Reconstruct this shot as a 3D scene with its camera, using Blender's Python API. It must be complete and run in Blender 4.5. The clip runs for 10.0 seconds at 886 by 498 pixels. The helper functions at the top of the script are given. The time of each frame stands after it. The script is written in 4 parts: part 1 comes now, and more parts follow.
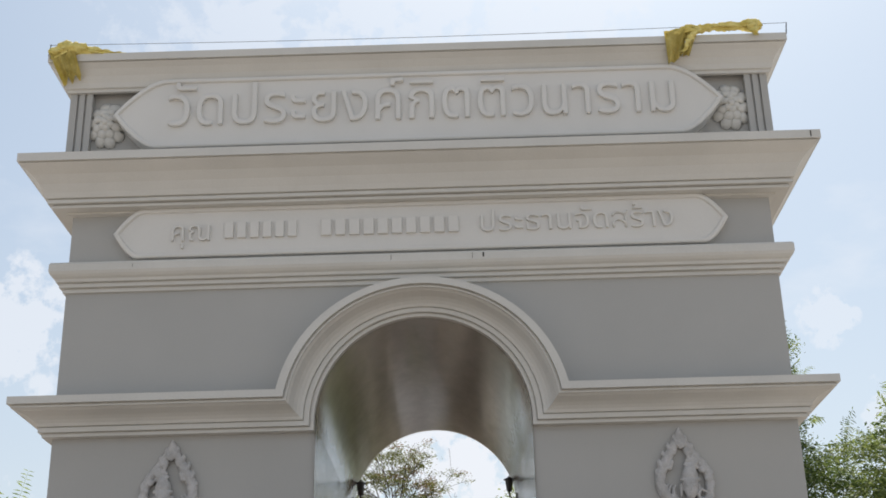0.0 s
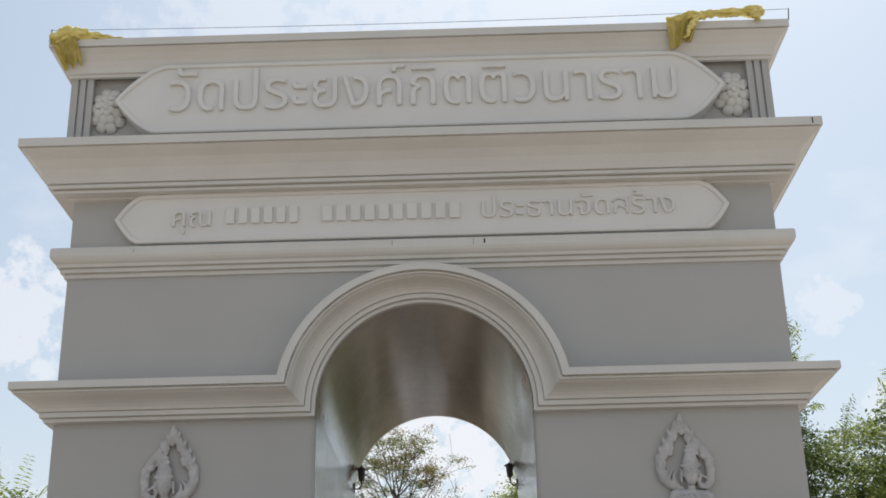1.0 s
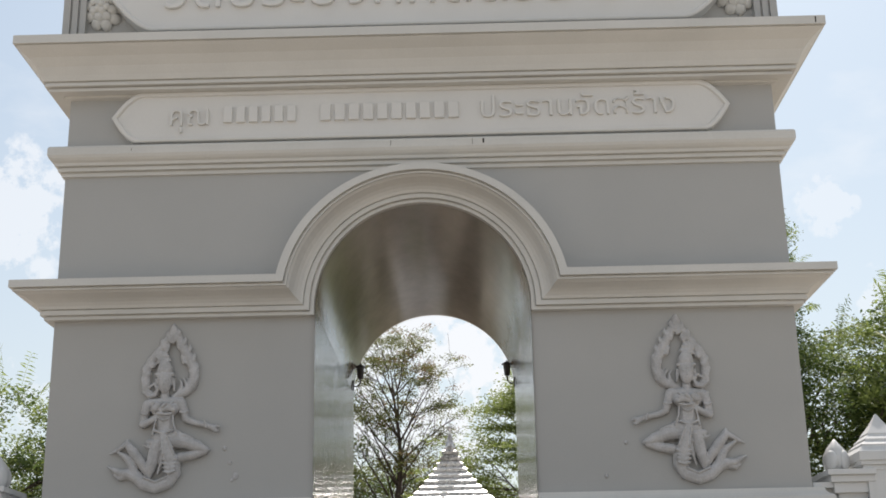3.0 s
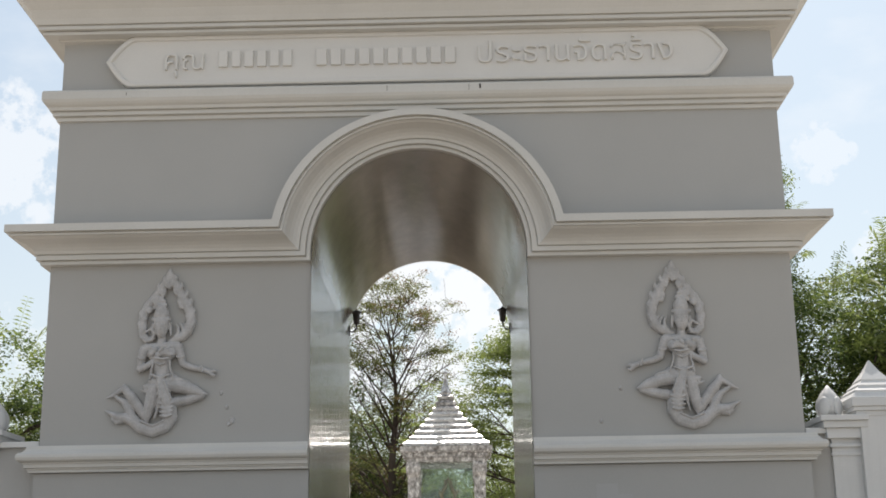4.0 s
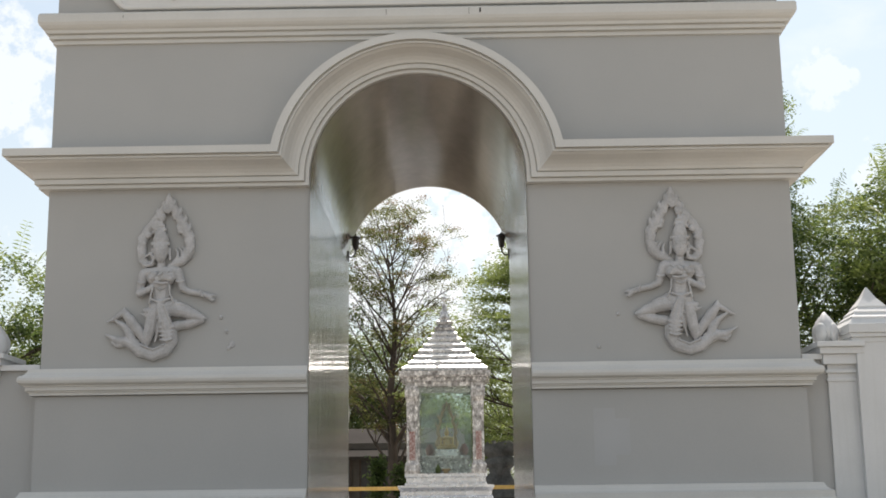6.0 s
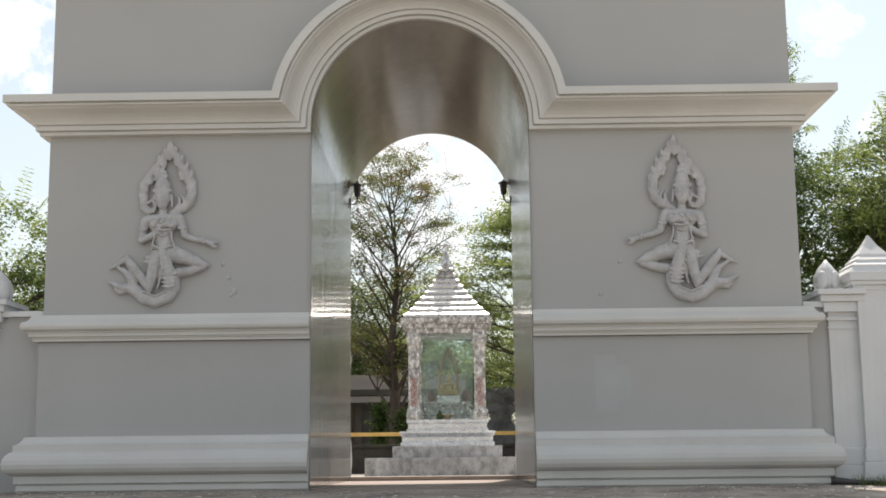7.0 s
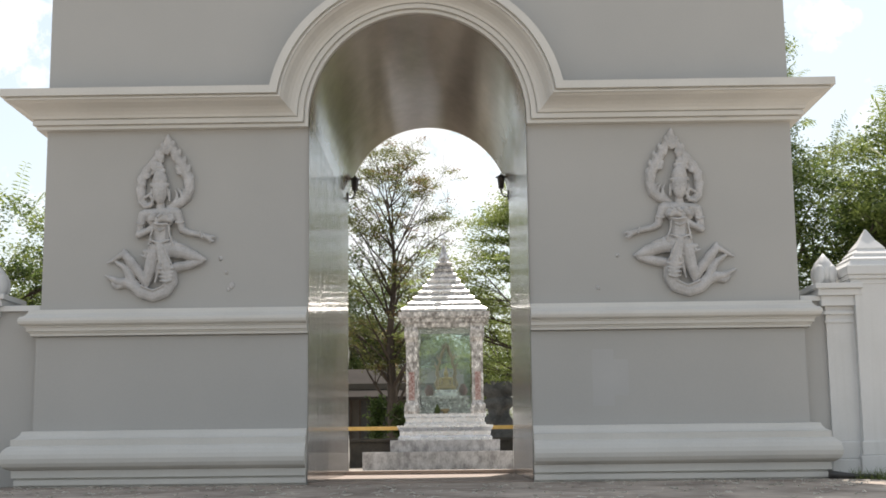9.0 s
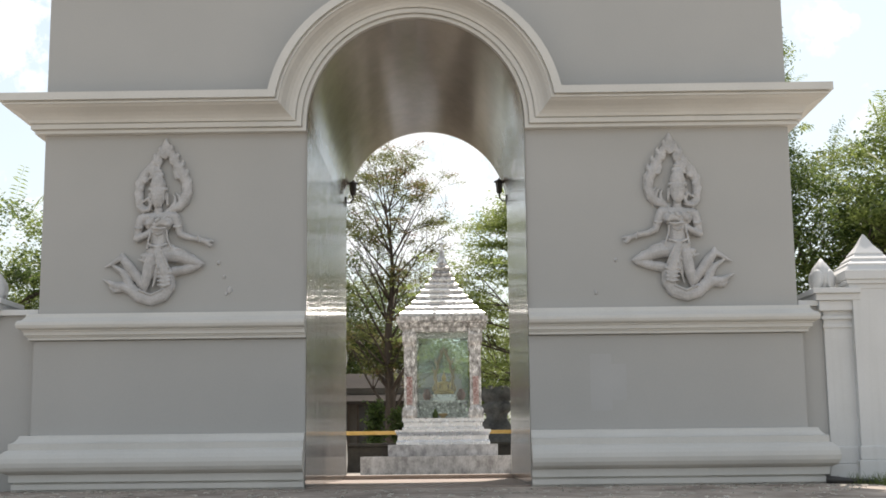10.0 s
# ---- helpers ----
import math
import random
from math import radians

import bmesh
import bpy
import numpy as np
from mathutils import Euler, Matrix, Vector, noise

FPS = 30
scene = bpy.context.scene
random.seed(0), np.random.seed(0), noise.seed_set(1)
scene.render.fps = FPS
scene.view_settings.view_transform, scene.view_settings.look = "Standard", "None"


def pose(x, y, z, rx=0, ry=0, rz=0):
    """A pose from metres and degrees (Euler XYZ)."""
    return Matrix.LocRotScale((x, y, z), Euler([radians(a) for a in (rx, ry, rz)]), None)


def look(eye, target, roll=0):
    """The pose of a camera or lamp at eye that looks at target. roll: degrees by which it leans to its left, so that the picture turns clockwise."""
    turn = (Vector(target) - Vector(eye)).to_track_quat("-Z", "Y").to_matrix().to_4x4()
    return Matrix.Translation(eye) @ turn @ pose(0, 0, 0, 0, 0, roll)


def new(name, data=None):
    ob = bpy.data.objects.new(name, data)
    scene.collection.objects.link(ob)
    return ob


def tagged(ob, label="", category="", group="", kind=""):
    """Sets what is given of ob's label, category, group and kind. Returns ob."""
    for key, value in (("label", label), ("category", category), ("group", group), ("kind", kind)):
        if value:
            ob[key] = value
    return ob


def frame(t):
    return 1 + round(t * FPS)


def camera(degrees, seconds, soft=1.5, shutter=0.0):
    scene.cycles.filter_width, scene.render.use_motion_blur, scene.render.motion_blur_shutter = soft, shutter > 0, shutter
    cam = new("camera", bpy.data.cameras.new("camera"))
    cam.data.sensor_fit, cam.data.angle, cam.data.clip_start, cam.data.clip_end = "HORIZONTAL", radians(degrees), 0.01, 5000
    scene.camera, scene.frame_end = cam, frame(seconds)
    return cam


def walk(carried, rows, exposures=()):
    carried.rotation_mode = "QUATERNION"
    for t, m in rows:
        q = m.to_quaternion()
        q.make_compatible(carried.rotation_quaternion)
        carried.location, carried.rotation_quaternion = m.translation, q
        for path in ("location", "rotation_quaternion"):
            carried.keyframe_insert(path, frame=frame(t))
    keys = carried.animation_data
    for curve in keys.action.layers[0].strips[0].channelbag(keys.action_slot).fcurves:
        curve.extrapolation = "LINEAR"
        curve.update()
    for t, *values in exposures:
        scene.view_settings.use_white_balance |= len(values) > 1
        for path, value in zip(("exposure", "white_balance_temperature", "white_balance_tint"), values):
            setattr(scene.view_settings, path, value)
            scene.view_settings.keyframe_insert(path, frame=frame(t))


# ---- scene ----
cam = camera(38.0, 10.0, soft=1.7)
EYE = (0.467, -15.123, 0.343)
# seconds, turn to the left, upward tilt, lean to the left
ROWS = [
    (0.0, 0.692, 22.394, -1.402),
    (0.5, 0.700, 22.241, -1.376),
    (1.0, 0.760, 21.778, -1.267),
    (1.5, 0.850, 21.001, -1.182),
    (2.0, 0.873, 19.939, -1.141),
    (2.5, 0.845, 18.695, -1.120),
    (4.0, 0.653, 14.915, -0.933),
    (4.5, 0.613, 14.172, -0.888),
    (5.0, 0.613, 13.462, -0.836),
    (5.5, 0.616, 12.678, -0.788),
    (7.0, 0.770, 9.259, -0.618),
    (7.5, 0.767, 8.651, -0.560),
    (8.0, 0.723, 8.784, -0.570),
    (8.5, 0.693, 8.915, -0.634),
    (9.0, 0.666, 9.000, -0.664),
    (9.5, 0.623, 9.104, -0.644),
    (10.0, 0.576, 9.198, -0.625),
]
walk(cam, [(t, pose(*EYE, 90 + tilt, 0, turn) @ pose(0, 0, 0, 0, 0, lean)) for t, turn, tilt, lean in ROWS], exposures=[(0.0, -0.09, 6330, 17), (2.0, -0.04, 6430, 17), (4.0, 0.07, 6510, 16), (5.5, 0.16, 6560, 16), (8.0, 0.32, 6620, 16), (10.0, 0.34, 6620, 16)])

# ---------- world, sun ----------
SUN_EL, SUN_AZ = 58.0, 10.0          # height, and degrees from the far side towards the east end of the gate
world = bpy.data.worlds.new("sky")
scene.world = world
world.use_nodes = True
wn, wl = world.node_tree.nodes, world.node_tree.links
wn.clear()
w_out = wn.new("ShaderNodeOutputWorld")
w_bg = wn.new("ShaderNodeBackground")
w_bg.inputs["Strength"].default_value = 0.10
w_sky = wn.new("ShaderNodeTexSky")
w_sky.sky_type = "NISHITA"
w_sky.sun_disc = False
w_sky.sun_elevation = radians(SUN_EL)
w_sky.sun_rotation = radians(SUN_AZ)
w_sky.dust_density = 2.4
w_sky.air_density = 1.15
w_co = wn.new("ShaderNodeTexCoord")
w_map = wn.new("ShaderNodeMapping")
w_map.inputs["Scale"].default_value = (1.0, 1.0, 2.2)
w_map.inputs["Location"].default_value = (3.1, 0.4, 1.3)
w_noise = wn.new("ShaderNodeTexNoise")
w_noise.inputs["Scale"].default_value = 2.6
w_noise.inputs["Detail"].default_value = 8.0
w_noise.inputs["Roughness"].default_value = 0.55
w_ramp = wn.new("ShaderNodeValToRGB")
w_ramp.color_ramp.elements[0].position, w_ramp.color_ramp.elements[1].position = 0.58, 0.85
w_mix = wn.new("ShaderNodeMixRGB")
w_mix.inputs["Color2"].default_value = (9.2, 9.75, 9.7, 1)
wl.new(w_co.outputs["Generated"], w_map.inputs["Vector"])
wl.new(w_map.outputs["Vector"], w_noise.inputs["Vector"])
wl.new(w_noise.outputs["Fac"], w_ramp.inputs["Fac"])
w_sum = w_ramp.outputs["Color"]
w_edge = wn.new("ShaderNodeTexNoise")
w_edge.inputs["Scale"].default_value, w_edge.inputs["Detail"].default_value, w_edge.inputs["Roughness"].default_value = 34.0, 7.0, 0.6
wl.new(w_co.outputs["Generated"], w_edge.inputs["Vector"])
w_frayed = wn.new("ShaderNodeMapRange")
w_frayed.inputs["From Min"].default_value, w_frayed.inputs["From Max"].default_value = 0.36, 0.64
w_frayed.inputs["To Min"].default_value, w_frayed.inputs["To Max"].default_value = 0.16, 0.84
wl.new(w_edge.outputs["Fac"], w_frayed.inputs["Value"])
# cumulus banks: the way to each, and its width in degrees
for way, wide, most in (((-0.02, 0.93, 0.28), 12.5, 0.95), ((-0.05, 0.86, 0.50), 16.0, 0.45), ((-0.3346, 0.8884, 0.3145), 4.4, 0.75), ((0.2747, 0.9091, 0.3131), 2.0, 0.62), ((0.3216, 0.9152, 0.2431), 2.4, 0.65), ((-0.33, 0.93, 0.16), 4.0, 0.6)):
    w_dot = wn.new("ShaderNodeVectorMath")
    w_dot.operation = "DOT_PRODUCT"
    w_dot.inputs[1].default_value = Vector(way).normalized()
    wl.new(w_co.outputs["Generated"], w_dot.inputs[0])
    w_rng = wn.new("ShaderNodeMapRange")
    w_rng.inputs["From Min"].default_value, w_rng.inputs["From Max"].default_value = math.cos(radians(wide)), 1.0
    w_rng.inputs["To Max"].default_value = 1.6
    wl.new(w_dot.outputs["Value"], w_rng.inputs["Value"])
    w_shape = wn.new("ShaderNodeMath")
    w_shape.operation = "MULTIPLY"
    wl.new(w_rng.outputs[0], w_shape.inputs[0])
    wl.new(w_frayed.outputs[0], w_shape.inputs[1])
    w_soft = wn.new("ShaderNodeMapRange")
    w_soft.inputs["From Min"].default_value, w_soft.inputs["From Max"].default_value = 0.22, 0.6
    w_soft.inputs["To Max"].default_value = most
    wl.new(w_shape.outputs[0], w_soft.inputs["Value"])
    w_max = wn.new("ShaderNodeMath")
    w_max.operation = "MAXIMUM"
    wl.new(w_sum, w_max.inputs[0])
    wl.new(w_soft.outputs[0], w_max.inputs[1])
    w_sum = w_max.outputs[0]
# white haze low over the horizon, all round
w_sep = wn.new("ShaderNodeSeparateXYZ")
wl.new(w_co.outputs["Generated"], w_sep.inputs[0])
w_haze = wn.new("ShaderNodeMapRange")
w_haze.inputs["From Min"].default_value, w_haze.inputs["From Max"].default_value = 0.66, 0.0
w_haze.inputs["To Max"].default_value = 0.62
wl.new(w_sep.outputs["Z"], w_haze.inputs["Value"])
w_max = wn.new("ShaderNodeMath")
w_max.operation = "MAXIMUM"
wl.new(w_sum, w_max.inputs[0])
wl.new(w_haze.outputs[0], w_max.inputs[1])
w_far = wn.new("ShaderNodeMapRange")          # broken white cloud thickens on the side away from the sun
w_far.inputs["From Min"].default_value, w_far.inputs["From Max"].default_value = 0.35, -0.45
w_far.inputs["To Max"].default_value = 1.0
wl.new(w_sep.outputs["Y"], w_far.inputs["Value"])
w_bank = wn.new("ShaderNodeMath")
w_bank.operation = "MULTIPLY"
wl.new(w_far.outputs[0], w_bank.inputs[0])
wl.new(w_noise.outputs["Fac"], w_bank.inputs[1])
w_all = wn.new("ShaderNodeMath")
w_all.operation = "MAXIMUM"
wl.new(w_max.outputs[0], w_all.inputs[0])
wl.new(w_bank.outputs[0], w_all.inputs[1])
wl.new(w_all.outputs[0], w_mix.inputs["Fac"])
w_tint = wn.new("ShaderNodeMixRGB")
w_tint.blend_type = "MULTIPLY"
w_tint.inputs["Fac"].default_value = 1.0
w_tint.inputs["Color2"].default_value = (1.07, 1.21, 1.13, 1)
wl.new(w_sky.outputs["Color"], w_tint.inputs["Color1"])
wl.new(w_tint.outputs["Color"], w_mix.inputs["Color1"])
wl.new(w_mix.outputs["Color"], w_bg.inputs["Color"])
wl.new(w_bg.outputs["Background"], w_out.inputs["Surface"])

sun_data = bpy.data.lights.new("sun", "SUN")
sun_data.energy, sun_data.angle, sun_data.color = 4.8, radians(0.6), (1.0, 0.95, 0.86)
sun = new("sun", sun_data)
sun_from = Vector((math.sin(radians(SUN_AZ)) * math.cos(radians(SUN_EL)), math.cos(radians(SUN_AZ)) * math.cos(radians(SUN_EL)), math.sin(radians(SUN_EL))))
sun.matrix_world = look(sun_from * 60, (0, 0, 0))


# ---------- materials ----------
def surface(name, low, high, rough=0.6, grain=40.0, stain=1.2, stretch=(1, 1, 1), bump=0.15, depth=0.004, metal=0.0, coat=0.0, rough_var=0.08, island=0.0, streak=0.0, streak_col=(0.12, 0.11, 0.1)):
    """A paint, stone or bark: two colours mixed by stains and grain, with fine relief."""
    m = bpy.data.materials.new(name)
    m.use_nodes = True
    n, l = m.node_tree.nodes, m.node_tree.links
    b = n["Principled BSDF"]
    co = n.new("ShaderNodeTexCoord")
    mp = n.new("ShaderNodeMapping")
    mp.inputs["Scale"].default_value = stretch
    l.new(co.outputs["Object"], mp.inputs["Vector"])
    big, fine = n.new("ShaderNodeTexNoise"), n.new("ShaderNodeTexNoise")
    big.inputs["Scale"].default_value, big.inputs["Detail"].default_value = stain, 5
    fine.inputs["Scale"].default_value, fine.inputs["Detail"].default_value = grain, 4
    for x in (big, fine):
        l.new(mp.outputs["Vector"], x.inputs["Vector"])
    add = n.new("ShaderNodeMath")
    add.operation = "MULTIPLY_ADD"
    add.inputs[1].default_value = 0.35
    l.new(fine.outputs["Fac"], add.inputs[0])
    scale = n.new("ShaderNodeMath")
    scale.operation = "MULTIPLY"
    scale.inputs[1].default_value = 0.65
    l.new(big.outputs["Fac"], scale.inputs[0])
    l.new(scale.outputs[0], add.inputs[2])
    ramp = n.new("ShaderNodeValToRGB")
    ramp.color_ramp.elements[0].position, ramp.color_ramp.elements[1].position = 0.36, 0.64
    ramp.color_ramp.elements[0].color, ramp.color_ramp.elements[1].color = (*low, 1), (*high, 1)
    l.new(add.outputs[0], ramp.inputs["Fac"])
    last = ramp.outputs["Color"]
    if island:
        info = n.new("ShaderNodeObjectInfo") if island < 0 else n.new("ShaderNodeNewGeometry")
        hue = n.new("ShaderNodeHueSaturation")
        rng = n.new("ShaderNodeMapRange")
        rng.inputs["To Min"].default_value, rng.inputs["To Max"].default_value = 1 - abs(island), 1 + abs(island)
        l.new(info.outputs["Random" if island < 0 else "Random Per Island"], rng.inputs["Value"])
        l.new(rng.outputs[0], hue.inputs["Value"])
        l.new(last, hue.inputs["Color"])
        last = hue.outputs["Color"]
    if streak:
        sm = n.new("ShaderNodeMapping")
        sm.inputs["Scale"].default_value = (5.0, 5.0, 0.25)
        sn = n.new("ShaderNodeTexNoise")
        sn.inputs["Scale"].default_value, sn.inputs["Detail"].default_value = 2.0, 6
        sr = n.new("ShaderNodeValToRGB")
        sr.color_ramp.elements[0].position, sr.color_ramp.elements[1].position = 0.55, 0.8
        sr.color_ramp.elements[1].color = (streak, streak, streak, 1)
        mx = n.new("ShaderNodeMixRGB")
        mx.inputs["Color2"].default_value = (*streak_col, 1)
        l.new(co.outputs["Object"], sm.inputs["Vector"])
        l.new(sm.outputs["Vector"], sn.inputs["Vector"])
        l.new(sn.outputs["Fac"], sr.inputs["Fac"])
        l.new(sr.outputs["Color"], mx.inputs["Fac"])
        l.new(last, mx.inputs["Color1"])
        last = mx.outputs["Color"]
    l.new(last, b.inputs["Base Color"])
    rr = n.new("ShaderNodeMapRange")
    rr.inputs["To Min"].default_value, rr.inputs["To Max"].default_value = max(0.02, rough - rough_var), min(1, rough + rough_var)
    l.new(big.outputs["Fac"], rr.inputs["Value"])
    l.new(rr.outputs[0], b.inputs["Roughness"])
    bp = n.new("ShaderNodeBump")
    bp.inputs["Strength"].default_value, bp.inputs["Distance"].default_value = bump, depth
    l.new(add.outputs[0], bp.inputs["Height"])
    l.new(bp.outputs["Normal"], b.inputs["Normal"])
    b.inputs["Metallic"].default_value = metal
    b.inputs["Coat Weight"].default_value = coat
    return m


def leafy(name, dark, light, rough=0.5):
    """Leaves: each differs a little, and lets some light through."""
    m = bpy.data.materials.new(name)
    m.use_nodes = True
    n, l = m.node_tree.nodes, m.node_tree.links
    b = n["Principled BSDF"]
    geo, ramp = n.new("ShaderNodeNewGeometry"), n.new("ShaderNodeValToRGB")
    ramp.color_ramp.elements[0].color, ramp.color_ramp.elements[1].color = (*dark, 1), (*light, 1)
    l.new(geo.outputs["Random Per Island"], ramp.inputs["Fac"])
    l.new(ramp.outputs["Color"], b.inputs["Base Color"])
    b.inputs["Roughness"].default_value = rough
    tr, mix = n.new("ShaderNodeBsdfTranslucent"), n.new("ShaderNodeMixShader")
    l.new(ramp.outputs["Color"], tr.inputs["Color"])
    mix.inputs["Fac"].default_value = 0.6
    l.new(b.outputs["BSDF"], mix.inputs[1])
    l.new(tr.outputs["BSDF"], mix.inputs[2])
    l.new(mix.outputs[0], n["Material Output"].inputs["Surface"])
    return m


M_GREY = surface("grey_wall_paint", (0.372, 0.370, 0.356), (0.408, 0.404, 0.388), 0.62, 60, 0.7, bump=0.12, streak=0.10, streak_col=(0.38, 0.38, 0.36))
M_PATCH = surface("touched_up_grey_paint", (0.385, 0.385, 0.377), (0.417, 0.417, 0.409), 0.5, 60, 1.5)
M_TRIM = surface("cream_trim_paint", (0.544, 0.535, 0.502), (0.602, 0.591, 0.556), 0.55, 50, 1.3, bump=0.12, streak=0.10, streak_col=(0.45, 0.43, 0.38))
M_PLAQUE = surface("plaque_paint", (0.607, 0.599, 0.574), (0.656, 0.648, 0.623), 0.6, 70, 1.0, bump=0.2)
M_RELIEF = surface("relief_paint", (0.359, 0.352, 0.345), (0.505, 0.497, 0.493), 0.6, 45, 7.0, bump=0.6, depth=0.008)
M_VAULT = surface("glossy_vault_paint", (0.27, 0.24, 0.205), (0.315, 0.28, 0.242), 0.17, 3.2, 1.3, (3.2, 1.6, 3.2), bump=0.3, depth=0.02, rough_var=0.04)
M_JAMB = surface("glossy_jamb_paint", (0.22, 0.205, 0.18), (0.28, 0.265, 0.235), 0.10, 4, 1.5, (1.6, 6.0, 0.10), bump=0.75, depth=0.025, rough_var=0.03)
M_WHITE = surface("white_pier_paint", (0.570, 0.574, 0.566), (0.624, 0.628, 0.620), 0.55, 60, 1.6, bump=0.15, streak=0.22, streak_col=(0.42, 0.42, 0.38))
M_GROUND = surface("worn_concrete_ground", (0.16, 0.125, 0.10), (0.46, 0.39, 0.325), 0.9, 6.0, 1.2, (1.0, 0.5, 1.0), bump=0.6, depth=0.01)
M_EARTH = surface("pale_dry_earth", (0.327, 0.288, 0.237), (0.430, 0.383, 0.318), 0.9, 9, 0.6, bump=0.5, depth=0.01)
# pale enough to throw sunlight up into the passage vault
M_PAVE = surface("light_bounce_paving", (0.24, 0.21, 0.175), (0.36, 0.32, 0.27), 0.8, 6, 1.4, bump=0.4)
M_FLOOR = surface("worn_passage_floor", (0.26, 0.205, 0.17), (0.36, 0.29, 0.245), 0.7, 20, 1.5, bump=0.4)
M_SILL = surface("pale_sill", (0.40, 0.33, 0.28), (0.50, 0.42, 0.36), 0.6, 30, 3)
M_MARBLE = surface("veined_white_marble", (0.28, 0.27, 0.27), (0.64, 0.63, 0.625), 0.28, 26, 6.0, (1.3, 1, 0.8), bump=0.05)
M_SILVER = surface("silvered_shrine_relief", (0.17, 0.16, 0.15), (0.92, 0.91, 0.895), 0.26, 30, 14, (1, 1, 0.6), bump=1.0, depth=0.03, metal=0.35)
M_ROOFW = surface("white_shrine_roof", (0.66, 0.66, 0.66), (0.88, 0.88, 0.88), 0.27, 26, 6, bump=0.6, depth=0.015, metal=0.65)
M_GOLD = surface("gilded_statue", (0.46, 0.35, 0.14), (0.64, 0.51, 0.25), 0.4, 30, 6, metal=0.35)
M_GOLD_B = surface("dull_gilding", (0.24, 0.19, 0.10), (0.40, 0.33, 0.19), 0.5, 30, 8, bump=0.6, metal=0.3)
M_MAROON = surface("maroon_mosaic", (0.20, 0.05, 0.04), (0.62, 0.52, 0.49), 0.3, 40, 22, bump=0.5)
M_BROWN = surface("red_brown_glaze", (0.15, 0.07, 0.05), (0.22, 0.11, 0.08), 0.35, 30, 6)
M_CLOTH = surface("yellow_cloth", (0.58, 0.47, 0.10), (0.78, 0.68, 0.26), 0.75, 30, 7, bump=0.4)
M_DARK = surface("dark_iron", (0.03, 0.03, 0.03), (0.06, 0.055, 0.05), 0.5, 40, 8)
M_BARK = surface("grey_brown_bark", (0.05, 0.038, 0.03), (0.11, 0.085, 0.068), 0.9, 30, 5, (1, 1, 0.3), bump=0.8, depth=0.02)
M_ROCK = surface("dark_carved_stone", (0.06, 0.06, 0.06), (0.16, 0.16, 0.155), 0.75, 18, 4, bump=0.7, depth=0.02)
M_YELLOW = surface("yellow_rail_paint", (0.72, 0.42, 0.09), (0.82, 0.54, 0.18), 0.45, 30, 5)
M_SOIL = surface("dark_bed_wall", (0.045, 0.04, 0.035), (0.09, 0.08, 0.065), 0.9, 14, 2, bump=0.6)
# house wall in an even dark brown
M_RENDER = surface("dark_brown_house_render", (0.10, 0.088, 0.075), (0.16, 0.145, 0.125), 0.85, 20, 1)
# roof brown lowered to near black: the trees' shade is in the base colour
M_ROOFT = surface("shade_darkened_roofing", (0.03, 0.026, 0.023), (0.055, 0.048, 0.043), 0.8, 20, 1, bump=0.4)
M_ROOFT.node_tree.nodes["Principled BSDF"].inputs["Specular IOR Level"].default_value = 0.05
M_LEAF_Y = leafy("yellow_green_leaves", (0.10, 0.12, 0.033), (0.25, 0.265, 0.085))
M_LEAF_B = leafy("brownish_leaves", (0.16, 0.10, 0.05), (0.32, 0.22, 0.10))
M_LEAF_G = leafy("green_leaves", (0.14, 0.19, 0.045), (0.33, 0.39, 0.12))
M_LEAF_D = leafy("dark_green_leaves", (0.05, 0.085, 0.025), (0.15, 0.21, 0.06))
M_LITTER = leafy("pale_litter", (0.45, 0.42, 0.36), (0.72, 0.69, 0.62), 0.8)
M_GRASS = leafy("grass_blades", (0.07, 0.10, 0.025), (0.16, 0.20, 0.06))
M_GLASS = bpy.data.materials.new("clear_case_glass")
M_GLASS.use_nodes = True
_b = M_GLASS.node_tree.nodes["Principled BSDF"]
_b.inputs["Base Color"].default_value, _b.inputs["Roughness"].default_value = (0.80, 0.88, 0.85, 1), 0.02
_b.inputs["Transmission Weight"].default_value, _b.inputs["IOR"].default_value = 1.0, 1.45


# ---------- building helpers ----------
def finish(name, bm, material, smooth=False):
    bmesh.ops.recalc_face_normals(bm, faces=bm.faces)
    me = bpy.data.meshes.new(name)
    bm.to_mesh(me)
    bm.free()
    me.materials.append(material)
    if smooth:
        for p in me.polygons:
            p.use_smooth = True
    return new(name, me)


def part(name, bm, material, parent, label="", smooth=False):
    """One mesh under a thing or a part."""
    ob = finish(name, bm, material, smooth)
    ob.parent = parent
    if parent.parent is None:
        ob.matrix_parent_inverse = parent.matrix_basis.inverted()
    if label:
        tagged(ob, label)
    return ob


def thing(name, at, label, category, group="", kind=""):
    ob = new(name)
    ob.empty_display_size = 0.2
    ob.matrix_basis = Matrix.Translation(at)
    return tagged(ob, label, category, group, kind)


def box(bm, x0, x1, y0, y1, z0, z1, bevel=0.0):
    r = bmesh.ops.create_cube(bm, size=1.0, matrix=Matrix.Translation(((x0 + x1) / 2, (y0 + y1) / 2, (z0 + z1) / 2)) @ Matrix.Diagonal((x1 - x0, y1 - y0, z1 - z0, 1)))
    if bevel:
        es = {e for v in r["verts"] for e in v.link_edges}
        bmesh.ops.bevel(bm, geom=list(es), offset=bevel, segments=2, affect="EDGES", profile=0.7)
    return bm


def boxes(*rows, bevel=0.0):
    bm = bmesh.new()
    for r in rows:
        box(bm, *r, bevel=bevel)
    return bm


